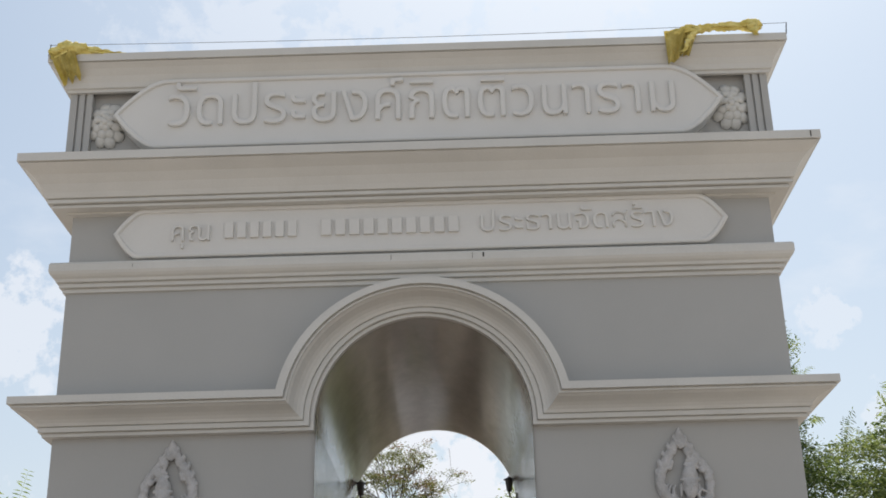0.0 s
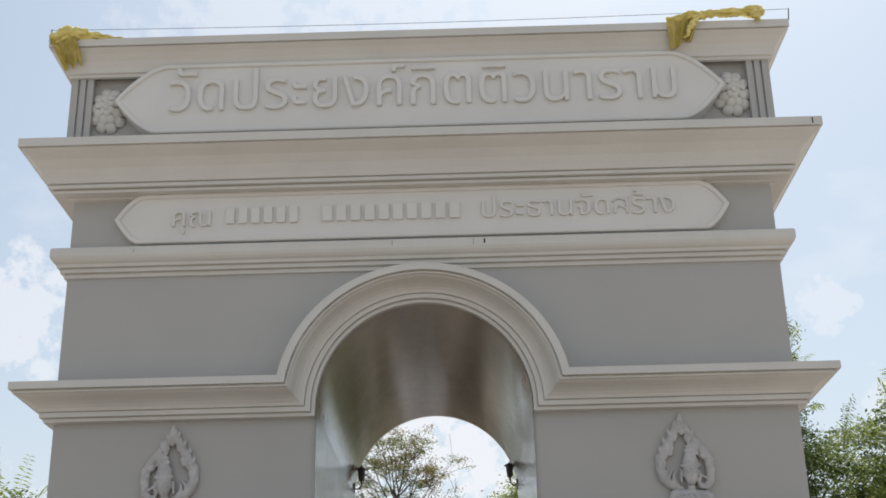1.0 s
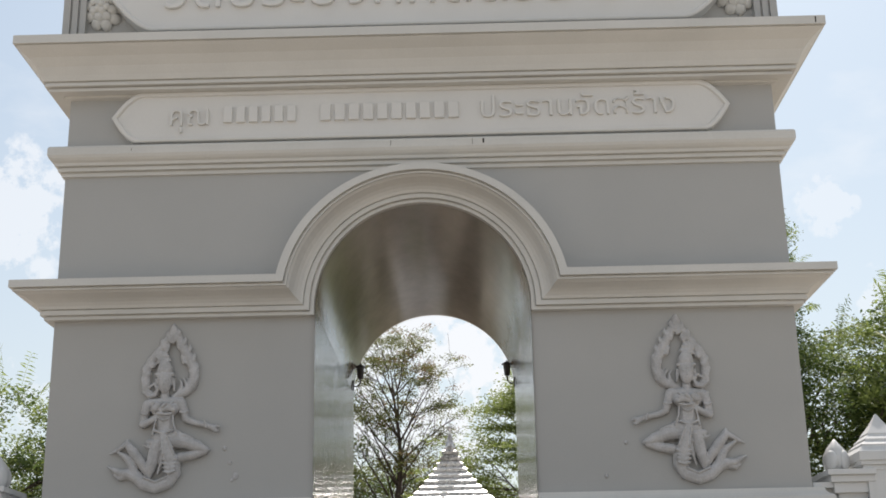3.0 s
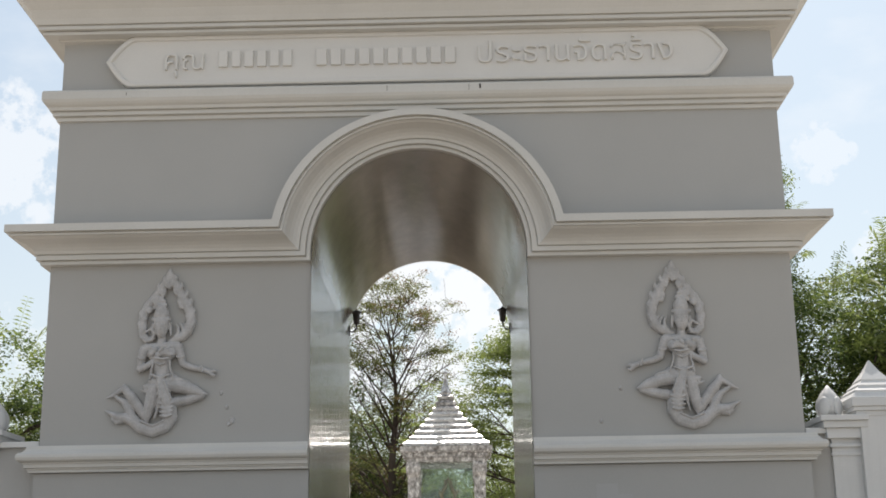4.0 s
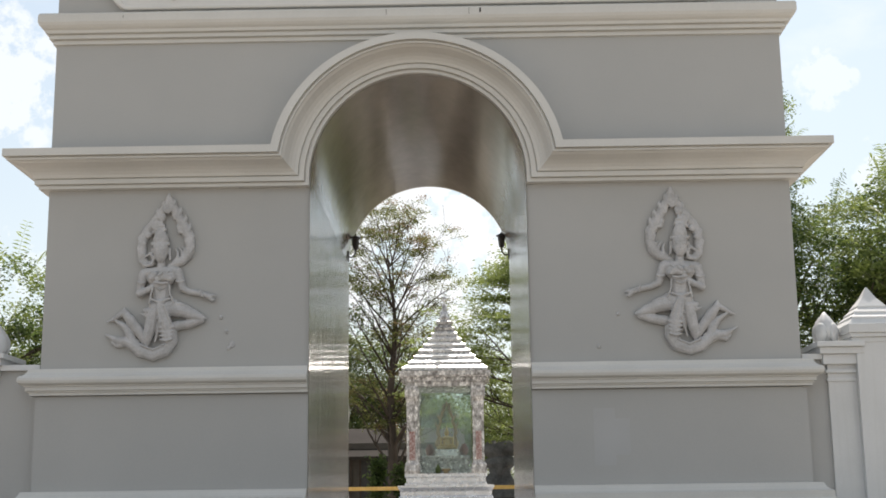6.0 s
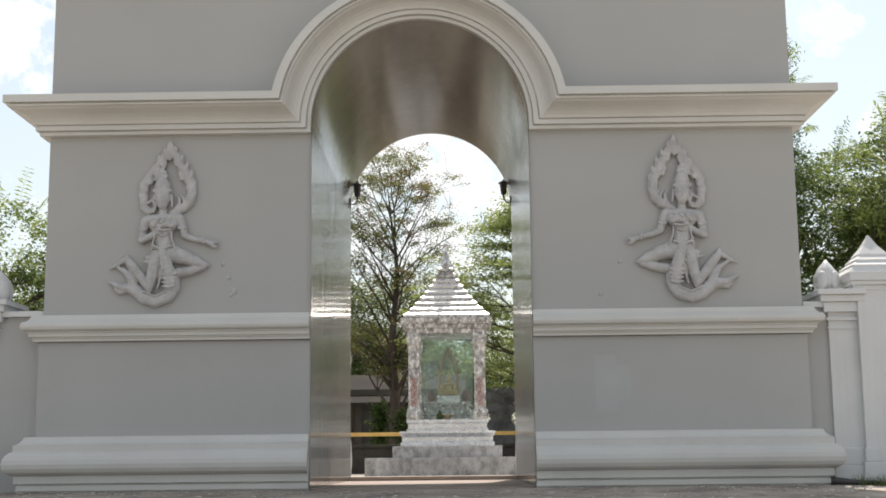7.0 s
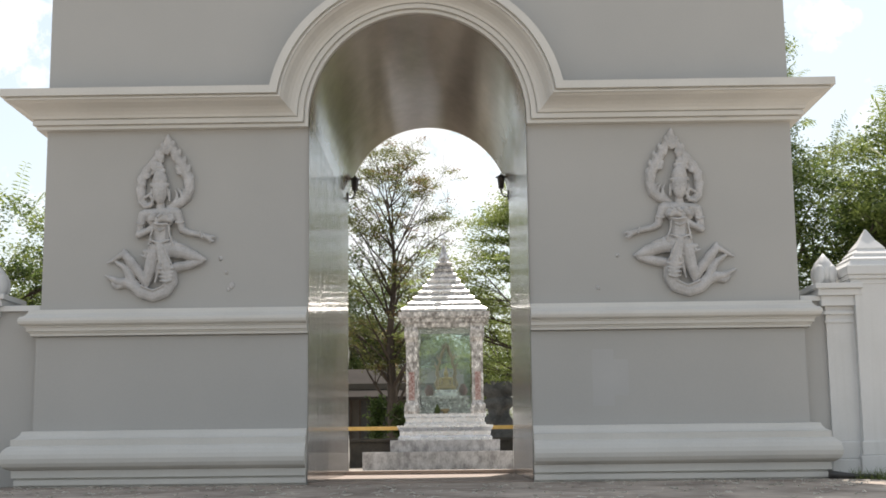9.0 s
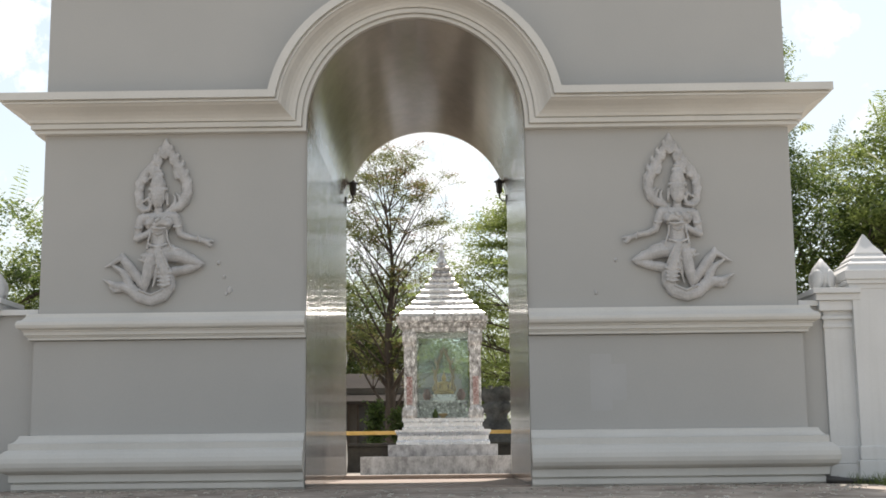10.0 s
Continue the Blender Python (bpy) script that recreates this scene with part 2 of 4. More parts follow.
def lathe(bm, rows, at=(0, 0, 0), sides=16, turn=0.0, squash=(1, 1)):
    """A turned solid: rows of (radius, height)."""
    rings = []
    for r, z in rows:
        rings.append([bm.verts.new((at[0] + r * squash[0] * math.cos(turn + 2 * math.pi * k / sides), at[1] + r * squash[1] * math.sin(turn + 2 * math.pi * k / sides), at[2] + z)) for k in range(sides)])
    for a, b in zip(rings, rings[1:]):
        for k in range(sides):
            bm.faces.new((a[k], a[(k + 1) % sides], b[(k + 1) % sides], b[k]))
    bm.faces.new(rings[0][::-1])
    bm.faces.new(rings[-1])
    return bm


def sweep(bm, paths, caps=True):
    """Faces between paths; paths[i] is the way that one point of the profile takes."""
    grid = [[bm.verts.new(p) for p in path] for path in paths]
    n = len(grid)
    for i in range(n - 1):
        for j in range(len(grid[i]) - 1):
            bm.faces.new((grid[i][j], grid[i + 1][j], grid[i + 1][j + 1], grid[i][j + 1]))
    if caps:
        bm.faces.new([grid[i][0] for i in range(n)])
        bm.faces.new([grid[i][-1] for i in reversed(range(n))])
    return bm


def tube(bm, points, radii, sides=7):
    rings = []
    for i, p in enumerate(points):
        a = points[max(i - 1, 0)]
        b = points[min(i + 1, len(points) - 1)]
        way = (Vector(b) - Vector(a)).normalized()
        u = way.orthogonal().normalized()
        v = way.cross(u)
        rings.append([bm.verts.new(Vector(p) + radii[i] * (u * math.cos(2 * math.pi * k / sides) + v * math.sin(2 * math.pi * k / sides))) for k in range(sides)])
    for a, b in zip(rings, rings[1:]):
        best = min(range(sides), key=lambda s: (a[0].co - b[s].co).length)
        for k in range(sides):
            bm.faces.new((a[k], a[(k + 1) % sides], b[(k + 1 + best) % sides], b[(k + best) % sides]))
    bm.faces.new(rings[0][::-1])
    bm.faces.new(rings[-1])
    return bm


# ---------- ground ----------
bm = bmesh.new()
box(bm, -900, 900, -900, 900, -0.6, -0.012)
tagged(finish("ground", bm, M_EARTH), "pale dry earth and concrete ground", "ground", kind="structure")
bm = bmesh.new()
sweep(bm, [[(x + 0.12 * noise.noise(Vector((y * 0.9, x, 0.3))), y, z) for y in np.linspace(-7.0, 5.4, 40)] for x, z in ((-9.0, -0.02), (-9.0, 0.0), (4.75, 0.0), (5.05, 0.0), (5.05, -0.02))])
tagged(finish("pavement", bm, M_GROUND), "worn dark grey concrete apron at the foot of the gate", "pavement", kind="structure")

# ---------- the gate ----------
# added sheet behind the gate, out of view, a bounce for the vault
bm = boxes((-9.0, 9.0, 5.47, 16.5, -0.011, -0.004))
tagged(finish("bounce_pavement", bm, M_PAVE), "brown paving sheet, added unseen to bounce light into the vault", "pavement", kind="structure")
W, D = 4.485, 5.45                    # half width of the body, depth
J, SPRING = 1.31, 4.33                # half width of the passage, height where its vault starts
N_ARC = 40
gate = thing("archway_gate", (0, 0, 0), "grey and cream painted arched temple gateway with stepped cornices", "gate")


def arc(r, a0=0.0, n=N_ARC):
    """Points of the arch, from the west side over the top; outer rings are a little flatter."""
    high = J + 0.87 * (r - J)
    return [(-r * math.cos(a0 + (math.pi - 2 * a0) * k / n), SPRING + high * math.sin(a0 + (math.pi - 2 * a0) * k / n)) for k in range(n + 1)]


def body_wall():
    bm = bmesh.new()
    top = 7.75
    for y in (0.0, D):
        line = [(-J, 0.0)] + arc(J) + [(J, 0.0)]
        low = [bm.verts.new((x, y, z)) for x, z in line]
        high = [bm.verts.new((x, y, top)) for x, z in line]
        for k in range(len(line) - 1):
            if abs(line[k][0] - line[k + 1][0]) > 1e-6:
                bm.faces.new((low[k], low[k + 1], high[k + 1], high[k]))
        for s, foot, spring, head in ((-1, low[0], low[1], high[1]), (1, low[-1], low[-2], high[-2])):
            o = bm.verts.new((s * W, y, 0)), bm.verts.new((s * W, y, top))
            bm.faces.new((o[0], foot, spring, head, o[1]))
    for s in (-1, 1):
        bm.faces.new([bm.verts.new(p) for p in ((s * W, 0, 0), (s * W, D, 0), (s * W, D, top), (s * W, 0, top))])
    bm.faces.new([bm.verts.new(p) for p in ((-W, 0, top), (W, 0, top), (W, D, top), (-W, D, top))])
    bmesh.ops.remove_doubles(bm, verts=bm.verts, dist=1e-5)
    return bm


part("wall", body_wall(), M_GREY, gate, "smooth mid-grey painted wall")

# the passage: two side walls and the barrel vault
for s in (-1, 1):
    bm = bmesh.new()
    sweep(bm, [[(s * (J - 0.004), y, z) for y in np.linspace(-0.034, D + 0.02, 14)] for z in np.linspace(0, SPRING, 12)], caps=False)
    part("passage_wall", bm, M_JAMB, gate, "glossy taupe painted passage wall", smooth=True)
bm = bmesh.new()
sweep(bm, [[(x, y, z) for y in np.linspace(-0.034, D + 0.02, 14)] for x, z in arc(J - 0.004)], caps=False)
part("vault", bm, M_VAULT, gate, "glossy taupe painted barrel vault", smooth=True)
part("passage_floor", boxes((-J, J, 0.02, D - 0.35, -0.01, 0.014)), M_FLOOR, gate)
part("threshold", boxes((-J + 0.003, J - 0.003, D - 0.35, D + 0.05, 0.0, 0.078), bevel=0.008), M_SILL, gate, "pale stone threshold strip")

# mouldings, as (how far out, height)
P_LOW = [(0, 4.235), (0.10, 4.24), (0.10, 4.276), (0.085, 4.279), (0.085, 4.287), (0.14, 4.291), (0.14, 4.342), (0.12, 4.345), (0.12, 4.355), (0.15, 4.36), (0.165, 4.395), (0.195, 4.43), (0.24, 4.462), (0.30, 4.488), (0.345, 4.505), (0.375, 4.528), (0.405, 4.531), (0.405, 4.551), (0.385, 4.554), (0.385, 4.566), (0.445, 4.57), (0.445, 4.66), (0, 4.675)]
P_MAIN = [(0, 7.16), (0.07, 7.17), (0.07, 7.195), (0.22, 7.20), (0.22, 7.235), (0.195, 7.238), (0.195, 7.25), (0.265, 7.254), (0.265, 7.295), (0.245, 7.298), (0.245, 7.31), (0.285, 7.314), (0.31, 7.38), (0.36, 7.48), (0.44, 7.58), (0.53, 7.65), (0.57, 7.685), (0.555, 7.69), (0.555, 7.70), (0.596, 7.703), (0.596, 7.815), (0, 7.84)]
P_MID = [(0, 6.105), (0.035, 6.11), (0.035, 6.15), (0.02, 6.155), (0.02, 6.165), (0.075, 6.17), (0.075, 6.21), (0.06, 6.215), (0.06, 6.225), (0.11, 6.23), (0.12, 6.265), (0.15, 6.285), (0.175, 6.315), (0.19, 6.35), (0.19, 6.44), (0.175, 6.467), (0, 6.49)]
P_TOP = [(0.13, 8.90), (0.18, 8.90), (0.18, 8.94), (0.21, 8.95), (0.225, 9.02), (0.26, 9.10), (0.32, 9.18), (0.385, 9.238), (0.365, 9.242), (0.365, 9.252), (0.405, 9.256), (0.405, 9.36), (0.0, 9.375)]
P_BAND = [(0, 1.748), (0.09, 1.751), (0.09, 1.783), (0.105, 1.786), (0.105, 1.80), (0.13, 1.804), (0.13, 1.846), (0.145, 1.85), (0.145, 1.864), (0.175, 1.87), (0.20, 1.888), (0.21, 1.92), (0.205, 1.95), (0.185, 1.973), (0.16, 1.978), (0.14, 1.995), (0.12, 2.022), (0.108, 2.06), (0, 2.072)]
P_BASE = [(0.15, 0.0), (0.15, 0.02), (0.185, 0.023), (0.185, 0.085), (0.165, 0.088), (0.165, 0.104), (0.21, 0.108), (0.21, 0.194), (0.225, 0.198), (0.258, 0.21), (0.293, 0.235), (0.315, 0.275), (0.323, 0.325), (0.315, 0.375), (0.295, 0.42), (0.262, 0.455), (0.225, 0.472), (0.225, 0.545), (0.20, 0.552), (0.17, 0.572), (0.145, 0.602), (0.13, 0.638), (0, 0.646)]


def ring(profile):
    bm = bmesh.new()
    sweep(bm, [[(-W - e, -e, z), (W + e, -e, z), (W + e, D + e, z), (-W - e, D + e, z), (-W - e, -e, z)] for e, z in profile], caps=False)
    bmesh.ops.remove_doubles(bm, verts=bm.verts, dist=1e-5)
    return bm


def flank(profile, s):
    bm = bmesh.new()
    return sweep(bm, [[(s * J, -e, z), (s * (W + e), -e, z), (s * (W + e), D + e, z), (s * J, D + e, z)] for e, z in profile])


def arched(profile, back=False):
    """The cornice that turns up and runs round the arch."""
    bm = bmesh.new()
    paths, base = [], profile[0][1]
    for e, z in profile:
        o = (z - base) * 1.08
        y = D + e if back else -e
        r, rise = J + o, z - SPRING
        a0 = math.asin(max(rise, 0) / (J + 0.87 * o))
        xm = r * math.cos(a0)
        west = [(-W - e, D / 2, z), (-W - e, y, z), (-xm, y, z)]
        paths.append(west + [(x, y, q) for x, q in arc(r, a0)] + [(xm, y, z), (W + e, y, z), (W + e, D / 2, z)])
    sweep(bm, paths, caps=False)
    bmesh.ops.remove_doubles(bm, verts=bm.verts, dist=1e-5)
    return bm


part("lower_cornice", arched(P_LOW), M_TRIM, gate, "cream moulded cornice sweeping up round the arch")
part("lower_cornice", arched(P_LOW, True), M_TRIM, gate, "cream moulded cornice sweeping up round the arch")
part("main_cornice", ring(P_MAIN), M_TRIM, gate, "deep cream main cornice")
part("middle_cornice", ring(P_MID), M_TRIM, gate, "narrow cream string course with stains")
part("top_cornice", ring(P_TOP), M_TRIM, gate, "cream crowning cornice")
for s in (-1, 1):
    part("dado_band", flank(P_BAND, s), M_TRIM, gate, "rounded cream dado band")
    part("plinth", flank(P_BASE, s), M_TRIM, gate, "rounded cream plinth moulding")
    part("dado", boxes((min(s * J, s * (W + 0.035)), max(s * J, s * (W + 0.035)), -0.03, D + 0.03, 0.0, 1.74)), M_GREY, gate)
part("attic_wall", boxes((-W - 0.1, W + 0.1, -0.03, D + 0.03, 7.80, 9.0)), M_GREY, gate)
part("roof_slab", boxes((-W - 0.2, W + 0.2, -0.2, D + 0.2, 9.2, 9.368)), M_TRIM, gate)
for sx in (-1, 1):
    for y in (-0.14, D + 0.14):
        bm = bmesh.new()
        y0, y1 = (y, y + 0.2) if y < 0 else (y - 0.2, y)
        for a, b, dy in ((4.33, 4.405, 0.0), (4.405, 4.435, 0.035), (4.435, 4.505, 0.0), (4.505, 4.535, 0.035), (4.535, 4.625, 0.0)):
            box(bm, min(sx * a, sx * b), max(sx * a, sx * b), y0 + (dy if y < 0 else 0), y1 - (dy if y > 0 else 0), 7.81, 8.91)
        part("fluted_pilaster", bm, M_GREY, gate)


def plaque(name, z0, z1, bend_top, bend_low, tip, front, back, material):
    """A long board with pointed ends and a raised rim."""
    zm = (z0 + z1) / 2
    def outline(inset):
        top, low = z1 - inset, z0 + inset
        bt, bl, tp = bend_top - inset * 0.5, bend_low - inset * 0.5, tip - inset * 1.25
        pts = []
        for s in (1, -1):
            side = [(s * bl, low)]
            for k in range(1, 8):
                u = k / 8
                side.append((s * (bl + (tp - bl) * u), low + (zm - low) * (u ** 1.65)))
            side.append((s * tp, zm))
            for k in range(7, 0, -1):
                u = k / 8
                side.append((s * (bt + (tp - bt) * u), top - (top - zm) * (u ** 1.65)))
            side.append((s * bt, top))
            pts += side if s == 1 else side[::-1]
        return pts
    bm = bmesh.new()
    rings = []
    for y, inset in ((back, 0.0), (front + 0.01, 0.0), (front, 0.01), (front - 0.004, 0.03), (front, 0.05), (front + 0.03, 0.062)):
        rings.append([bm.verts.new((x, y, z)) for x, z in outline(inset)])
    for a, b in zip(rings, rings[1:]):
        for k in range(len(a)):
            bm.faces.new((a[k], a[(k + 1) % len(a)], b[(k + 1) % len(a)], b[k]))
    bm.faces.new(rings[-1])
    return part(name, bm, material, gate, "pale cream name board with pointed ends")


board_1 = plaque("name_board", 7.99, 8.995, 3.33, 3.42, 3.99, -0.30, 0.0, M_PLAQUE)
board_2 = plaque("name_board", 6.525, 7.20, 3.56, 3.60, 3.915, -0.12, 0.0, M_PLAQUE)


def lettering(body, x0, x1, z0, z1, y, parent, depth=0.03, voxel=0.006):
    """Raised letters fitted between two ends."""
    cu = bpy.data.curves.new("letters", "FONT")
    cu.body = body
    cu.extrude, cu.resolution_u = 0.02, 4
    ob = bpy.data.objects.new("letters", cu)
    scene.collection.objects.link(ob)
    bpy.context.view_layer.update()
    me = bpy.data.meshes.new_from_object(ob.evaluated_get(bpy.context.evaluated_depsgraph_get()))
    bpy.data.objects.remove(ob)
    v = np.zeros(len(me.vertices) * 3)
    me.vertices.foreach_get("co", v)
    v = v.reshape(-1, 3)
    lo, hi = v.min(0), v.max(0)
    out = np.empty_like(v)
    out[:, 0] = x0 + (v[:, 0] - lo[0]) / (hi[0] - lo[0]) * (x1 - x0)
    out[:, 2] = z0 + (v[:, 1] - lo[1]) / (hi[1] - lo[1]) * (z1 - z0)
    out[:, 1] = y - (v[:, 2] - lo[2]) / (hi[2] - lo[2]) * depth
    me.vertices.foreach_set("co", out.ravel())
    rough = bpy.data.objects.new("letters", me)
    scene.collection.objects.link(rough)
    melt = rough.modifiers.new("melt", "REMESH")
    melt.mode, melt.voxel_size = "VOXEL", voxel
    soft = rough.modifiers.new("soft", "SMOOTH")
    soft.factor, soft.iterations = 0.5, 2
    bpy.context.view_layer.update()
    me = bpy.data.meshes.new_from_object(rough.evaluated_get(bpy.context.evaluated_depsgraph_get()))
    bpy.data.objects.remove(rough)
    me.materials.clear()
    me.materials.append(M_PLAQUE)
    for p in me.polygons:
        p.material_index, p.use_smooth = 0, True
    ob = new("lettering", me)
    ob.parent = parent
    return ob


lettering("วัดประยงค์กิตติวนาราม", -3.27, 3.36, 8.29, 8.93, -0.268, board_1, 0.055, 0.008)
lettering("คุณ", -3.17, -2.68, 6.64, 6.96, -0.088, board_2, 0.04)
lettering("ประธานจัด", 0.77, 2.393, 6.755, 7.066, -0.088, board_2, 0.04)
lettering("ร้าง", 2.675, 3.22, 6.755, 7.09, -0.088, board_2, 0.04)
# one letter between them, laid on in three strokes
bm = bmesh.new()
for line in (((0.03, 0.42), (0.08, 0.51), (0.22, 0.55), (0.36, 0.51), (0.43, 0.40), (0.44, 0.2), (0.44, 0.02)), ((0.07, 0.02), (0.05, 0.15), (0.10, 0.25), (0.24, 0.29), (0.35, 0.25), (0.44, 0.15)), ((0.36, 0.48), (0.43, 0.52), (0.50, 0.60))):
    tube(bm, [(2.434 + 0.41 * x, -0.100, 6.757 + 0.394 * z) for x, z in line], [0.016] * len(line), 8)
part("letter", bm, M_PLAQUE, board_2, "", True)
for a, b, n in ((-2.49, -1.52, 6), (-1.26, 0.54, 10)):
    for k in range(n):
        x = a + (b - a) * k / n
        part("bar", boxes((x, x + (b - a) / n - 0.05, -0.128, -0.085, 6.765, 6.985), bevel=0.012), M_PLAQUE, board_2)

# lotus rosettes beside the upper board
for s in (-1, 1):
    bm = lathe(bmesh.new(), [(0.02, 0.0), (0.17, 0.0), (0.15, 0.05), (0.02, 0.07)], (0, 0, 0), 14)
    bm.transform(Matrix.Translation((s * 4.12, -0.02, 8.46)) @ Matrix.Diagonal((1, 1, 1.2, 1)) @ Matrix.Rotation(math.pi / 2, 4, "X"))
    rosette = part("rosette", bm, M_TRIM, gate, "cream carved lotus rosette", smooth=True)
    for r, n, size, y in ((0.20, 10, 0.088, -0.07), (0.135, 8, 0.078, -0.115), (0.07, 6, 0.06, -0.15), (0.0, 1, 0.06, -0.17)):
        for k in range(n):
            a = 2 * math.pi * k / n + r * 9
            bm = bmesh.new()
            m = Matrix.Translation((s * 4.12 + r * math.cos(a), y, 8.46 + 1.35 * r * math.sin(a))) @ Matrix.Rotation(-a, 4, "Y") @ Matrix.Rotation(0.5, 4, "Z") @ Matrix.Diagonal((size, 0.035, size * 0.85, 1))
            bmesh.ops.create_uvsphere(bm, u_segments=9, v_segments=6, radius=1, matrix=m)
            part("petal", bm, M_TRIM, rosette, "", True)


# ---------- piers of the boundary wall ----------
def square_stack(bm, x, y, rows, turn=0.0):
    """A square solid: rows of (half side, height)."""
    return lathe(bm, [(r * math.sqrt(2), z) for r, z in rows], (x, y, 0), 4, math.pi / 4)


def boundary(s):
    """One end of the boundary wall; the western one stands a little further out."""
    pier = thing("boundary_pier", (s * 5.02, 0.3, 0), "white painted boundary pier with a lotus bud finial", "pier", "boundary piers")
    inner = 4.80 if s > 0 else 4.92
    part("shaft", boxes((min(s * inner, s * 5.22), max(s * inner, s * 5.22), 0.06, 0.6, 0.0, 2.0)), M_WHITE, pier)
    bm = boxes((min(s * 4.77, s * 5.22), max(s * 4.77, s * 5.22), 0.03, 0.63, 1.90, 1.94), (min(s * 4.785, s * 5.22), max(s * 4.785, s * 5.22), 0.045, 0.615, 1.80, 1.84),
               (min(s * 4.74, s * 5.22), max(s * 4.74, s * 5.22), 0.0, 0.66, 2.0, 2.12), (min(s * 4.70, s * 5.22), max(s * 4.70, s * 5.22), -0.04, 0.70, 2.12, 2.20),
               (min(s * 4.66, s * 5.22), max(s * 4.66, s * 5.22), -0.08, 0.74, 2.20, 2.265), bevel=0.012)
    part("cap", bm, M_WHITE, pier)
    bm = boxes((min(s * (inner - 0.05), s * 5.24), max(s * (inner - 0.05), s * 5.24), -0.02, 0.66, 0.0, 0.22), (min(s * (inner - 0.03), s * 5.24), max(s * (inner - 0.03), s * 5.24), 0.02, 0.62, 0.22, 0.42), bevel=0.02)
    part("base", bm, M_WHITE, pier)
    bm = lathe(bmesh.new(), [(0.055, 2.262), (0.06, 2.29), (0.10, 2.315), (0.135, 2.37), (0.145, 2.43), (0.13, 2.50), (0.095, 2.56), (0.05, 2.61), (0.012, 2.66)], (s * 4.87, 0.28, 0), 8)
    for k in range(4):
        a = math.pi / 4 + k * math.pi / 2
        m = Matrix.Translation((s * 4.87 + 0.115 * math.cos(a), 0.28 + 0.115 * math.sin(a), 2.40)) @ Matrix.Rotation(a, 4, "Z") @ Matrix.Diagonal((0.045, 0.085, 0.12, 1))
        bmesh.ops.create_uvsphere(bm, u_segments=10, v_segments=8, radius=1, matrix=m)
    part("lotus_bud", bm, M_WHITE, pier, "white lotus bud finial", smooth=True)

    post = thing("gate_post", (s * 5.39, 0.25, 0), "tall white boundary post with a stepped pyramid cap", "post", "boundary posts")
    part("shaft", boxes((min(s * 5.13, s * 5.65), max(s * 5.13, s * 5.65), -0.03, 0.56, 0.0, 2.30)), M_WHITE, post)
    bm = bmesh.new()
    for h, z0, z1 in ((0.275, 2.16, 2.20), (0.29, 2.20, 2.25), (0.305, 2.25, 2.31), (0.33, 2.31, 2.36), (0.35, 2.36, 2.46)):
        box(bm, s * 5.39 - h, s * 5.39 + h, 0.265 - h, 0.265 + h, z0, z1, 0.01)
    part("cap_moulding", bm, M_WHITE, post)
    bm = bmesh.new()
    square_stack(bm, s * 5.39, 0.265, [(0.35, 2.461), (0.29, 2.53), (0.29, 2.555), (0.23, 2.60), (0.23, 2.625), (0.17, 2.68), (0.17, 2.70), (0.10, 2.79), (0.085, 2.81), (0.008, 2.95)])
    part("pyramid_cap", bm, M_WHITE, post)
    part("base", boxes((s * 5.39 - 0.31, s * 5.39 + 0.31, -0.08, 0.61, 0.0, 0.26), (s * 5.39 - 0.285, s * 5.39 + 0.285, -0.055, 0.585, 0.26, 0.42), bevel=0.02), M_WHITE, post)

    run = finish("boundary_wall", boxes((min(s * 5.69, s * 26), max(s * 5.69, s * 26), 0.2, 0.4, 0, 1.75), (min(s * 5.69, s * 26), max(s * 5.69, s * 26), 0.14, 0.46, 1.752, 1.88)), M_WHITE)
    tagged(run, "white painted boundary wall beside the gate", "wall", kind="structure")
    wing = finish("gate_wing", boxes((min(s * 4.522, s * 5.25), max(s * 4.522, s * 5.25), 0.10, 0.6, 0.0, 2.06)), M_GREY)
    coping = finish("coping", boxes((min(s * 4.50, s * 5.04), max(s * 4.50, s * 5.04), 0.03, 0.66, 2.062, 2.13), bevel=0.012), M_WHITE)
    tagged(coping, "white coping on the short wall beside the gate", "coping", kind="structure")
    tagged(wing, "grey painted wall filling the gap beside the gate", "wall", kind="structure")


for s in (-1, 1):
    boundary(s)
for ob in scene.collection.objects:
    if ob.parent is None and ob.name.split(".")[0] in ("boundary_pier", "gate_post", "boundary_wall") and (ob.location.x < 0 or (ob.type == "MESH" and ob.data.vertices[0].co.x < 0)):
        ob.location.x -= 0.25

# ---------- shrine beyond the gate ----------
SX, SY = 0.16, 12.4
shrine = thing("shrine", (SX, SY, 0), "silver and white shrine with a stepped roof on marble steps", "shrine")
for name, hx, y0, z0, z1, mat in (("lower_step", 1.62, 10.45, 0.0, 0.37, M_MARBLE), ("upper_step", 1.10, 10.95, 0.37, 0.60, M_MARBLE)):
    part(name, boxes((SX - hx, SX + hx, y0, 2 * SY - y0, z0, z1), bevel=0.012), mat, shrine, "grey-veined white marble step")
bm = bmesh.new()
square_stack(bm, SX, SY, [(0.96, 0.60), (0.96, 0.66), (0.93, 0.70), (0.93, 0.78), (0.96, 0.83), (0.98, 0.86), (0.98, 0.90), (0.84, 0.91), (0.84, 0.94), (0.81, 0.97), (0.81, 1.05), (0.84, 1.08), (0.84, 1.14), (0.5, 1.145)])
part("pedestal", bm, M_ROOFW, shrine, "moulded white pedestal")
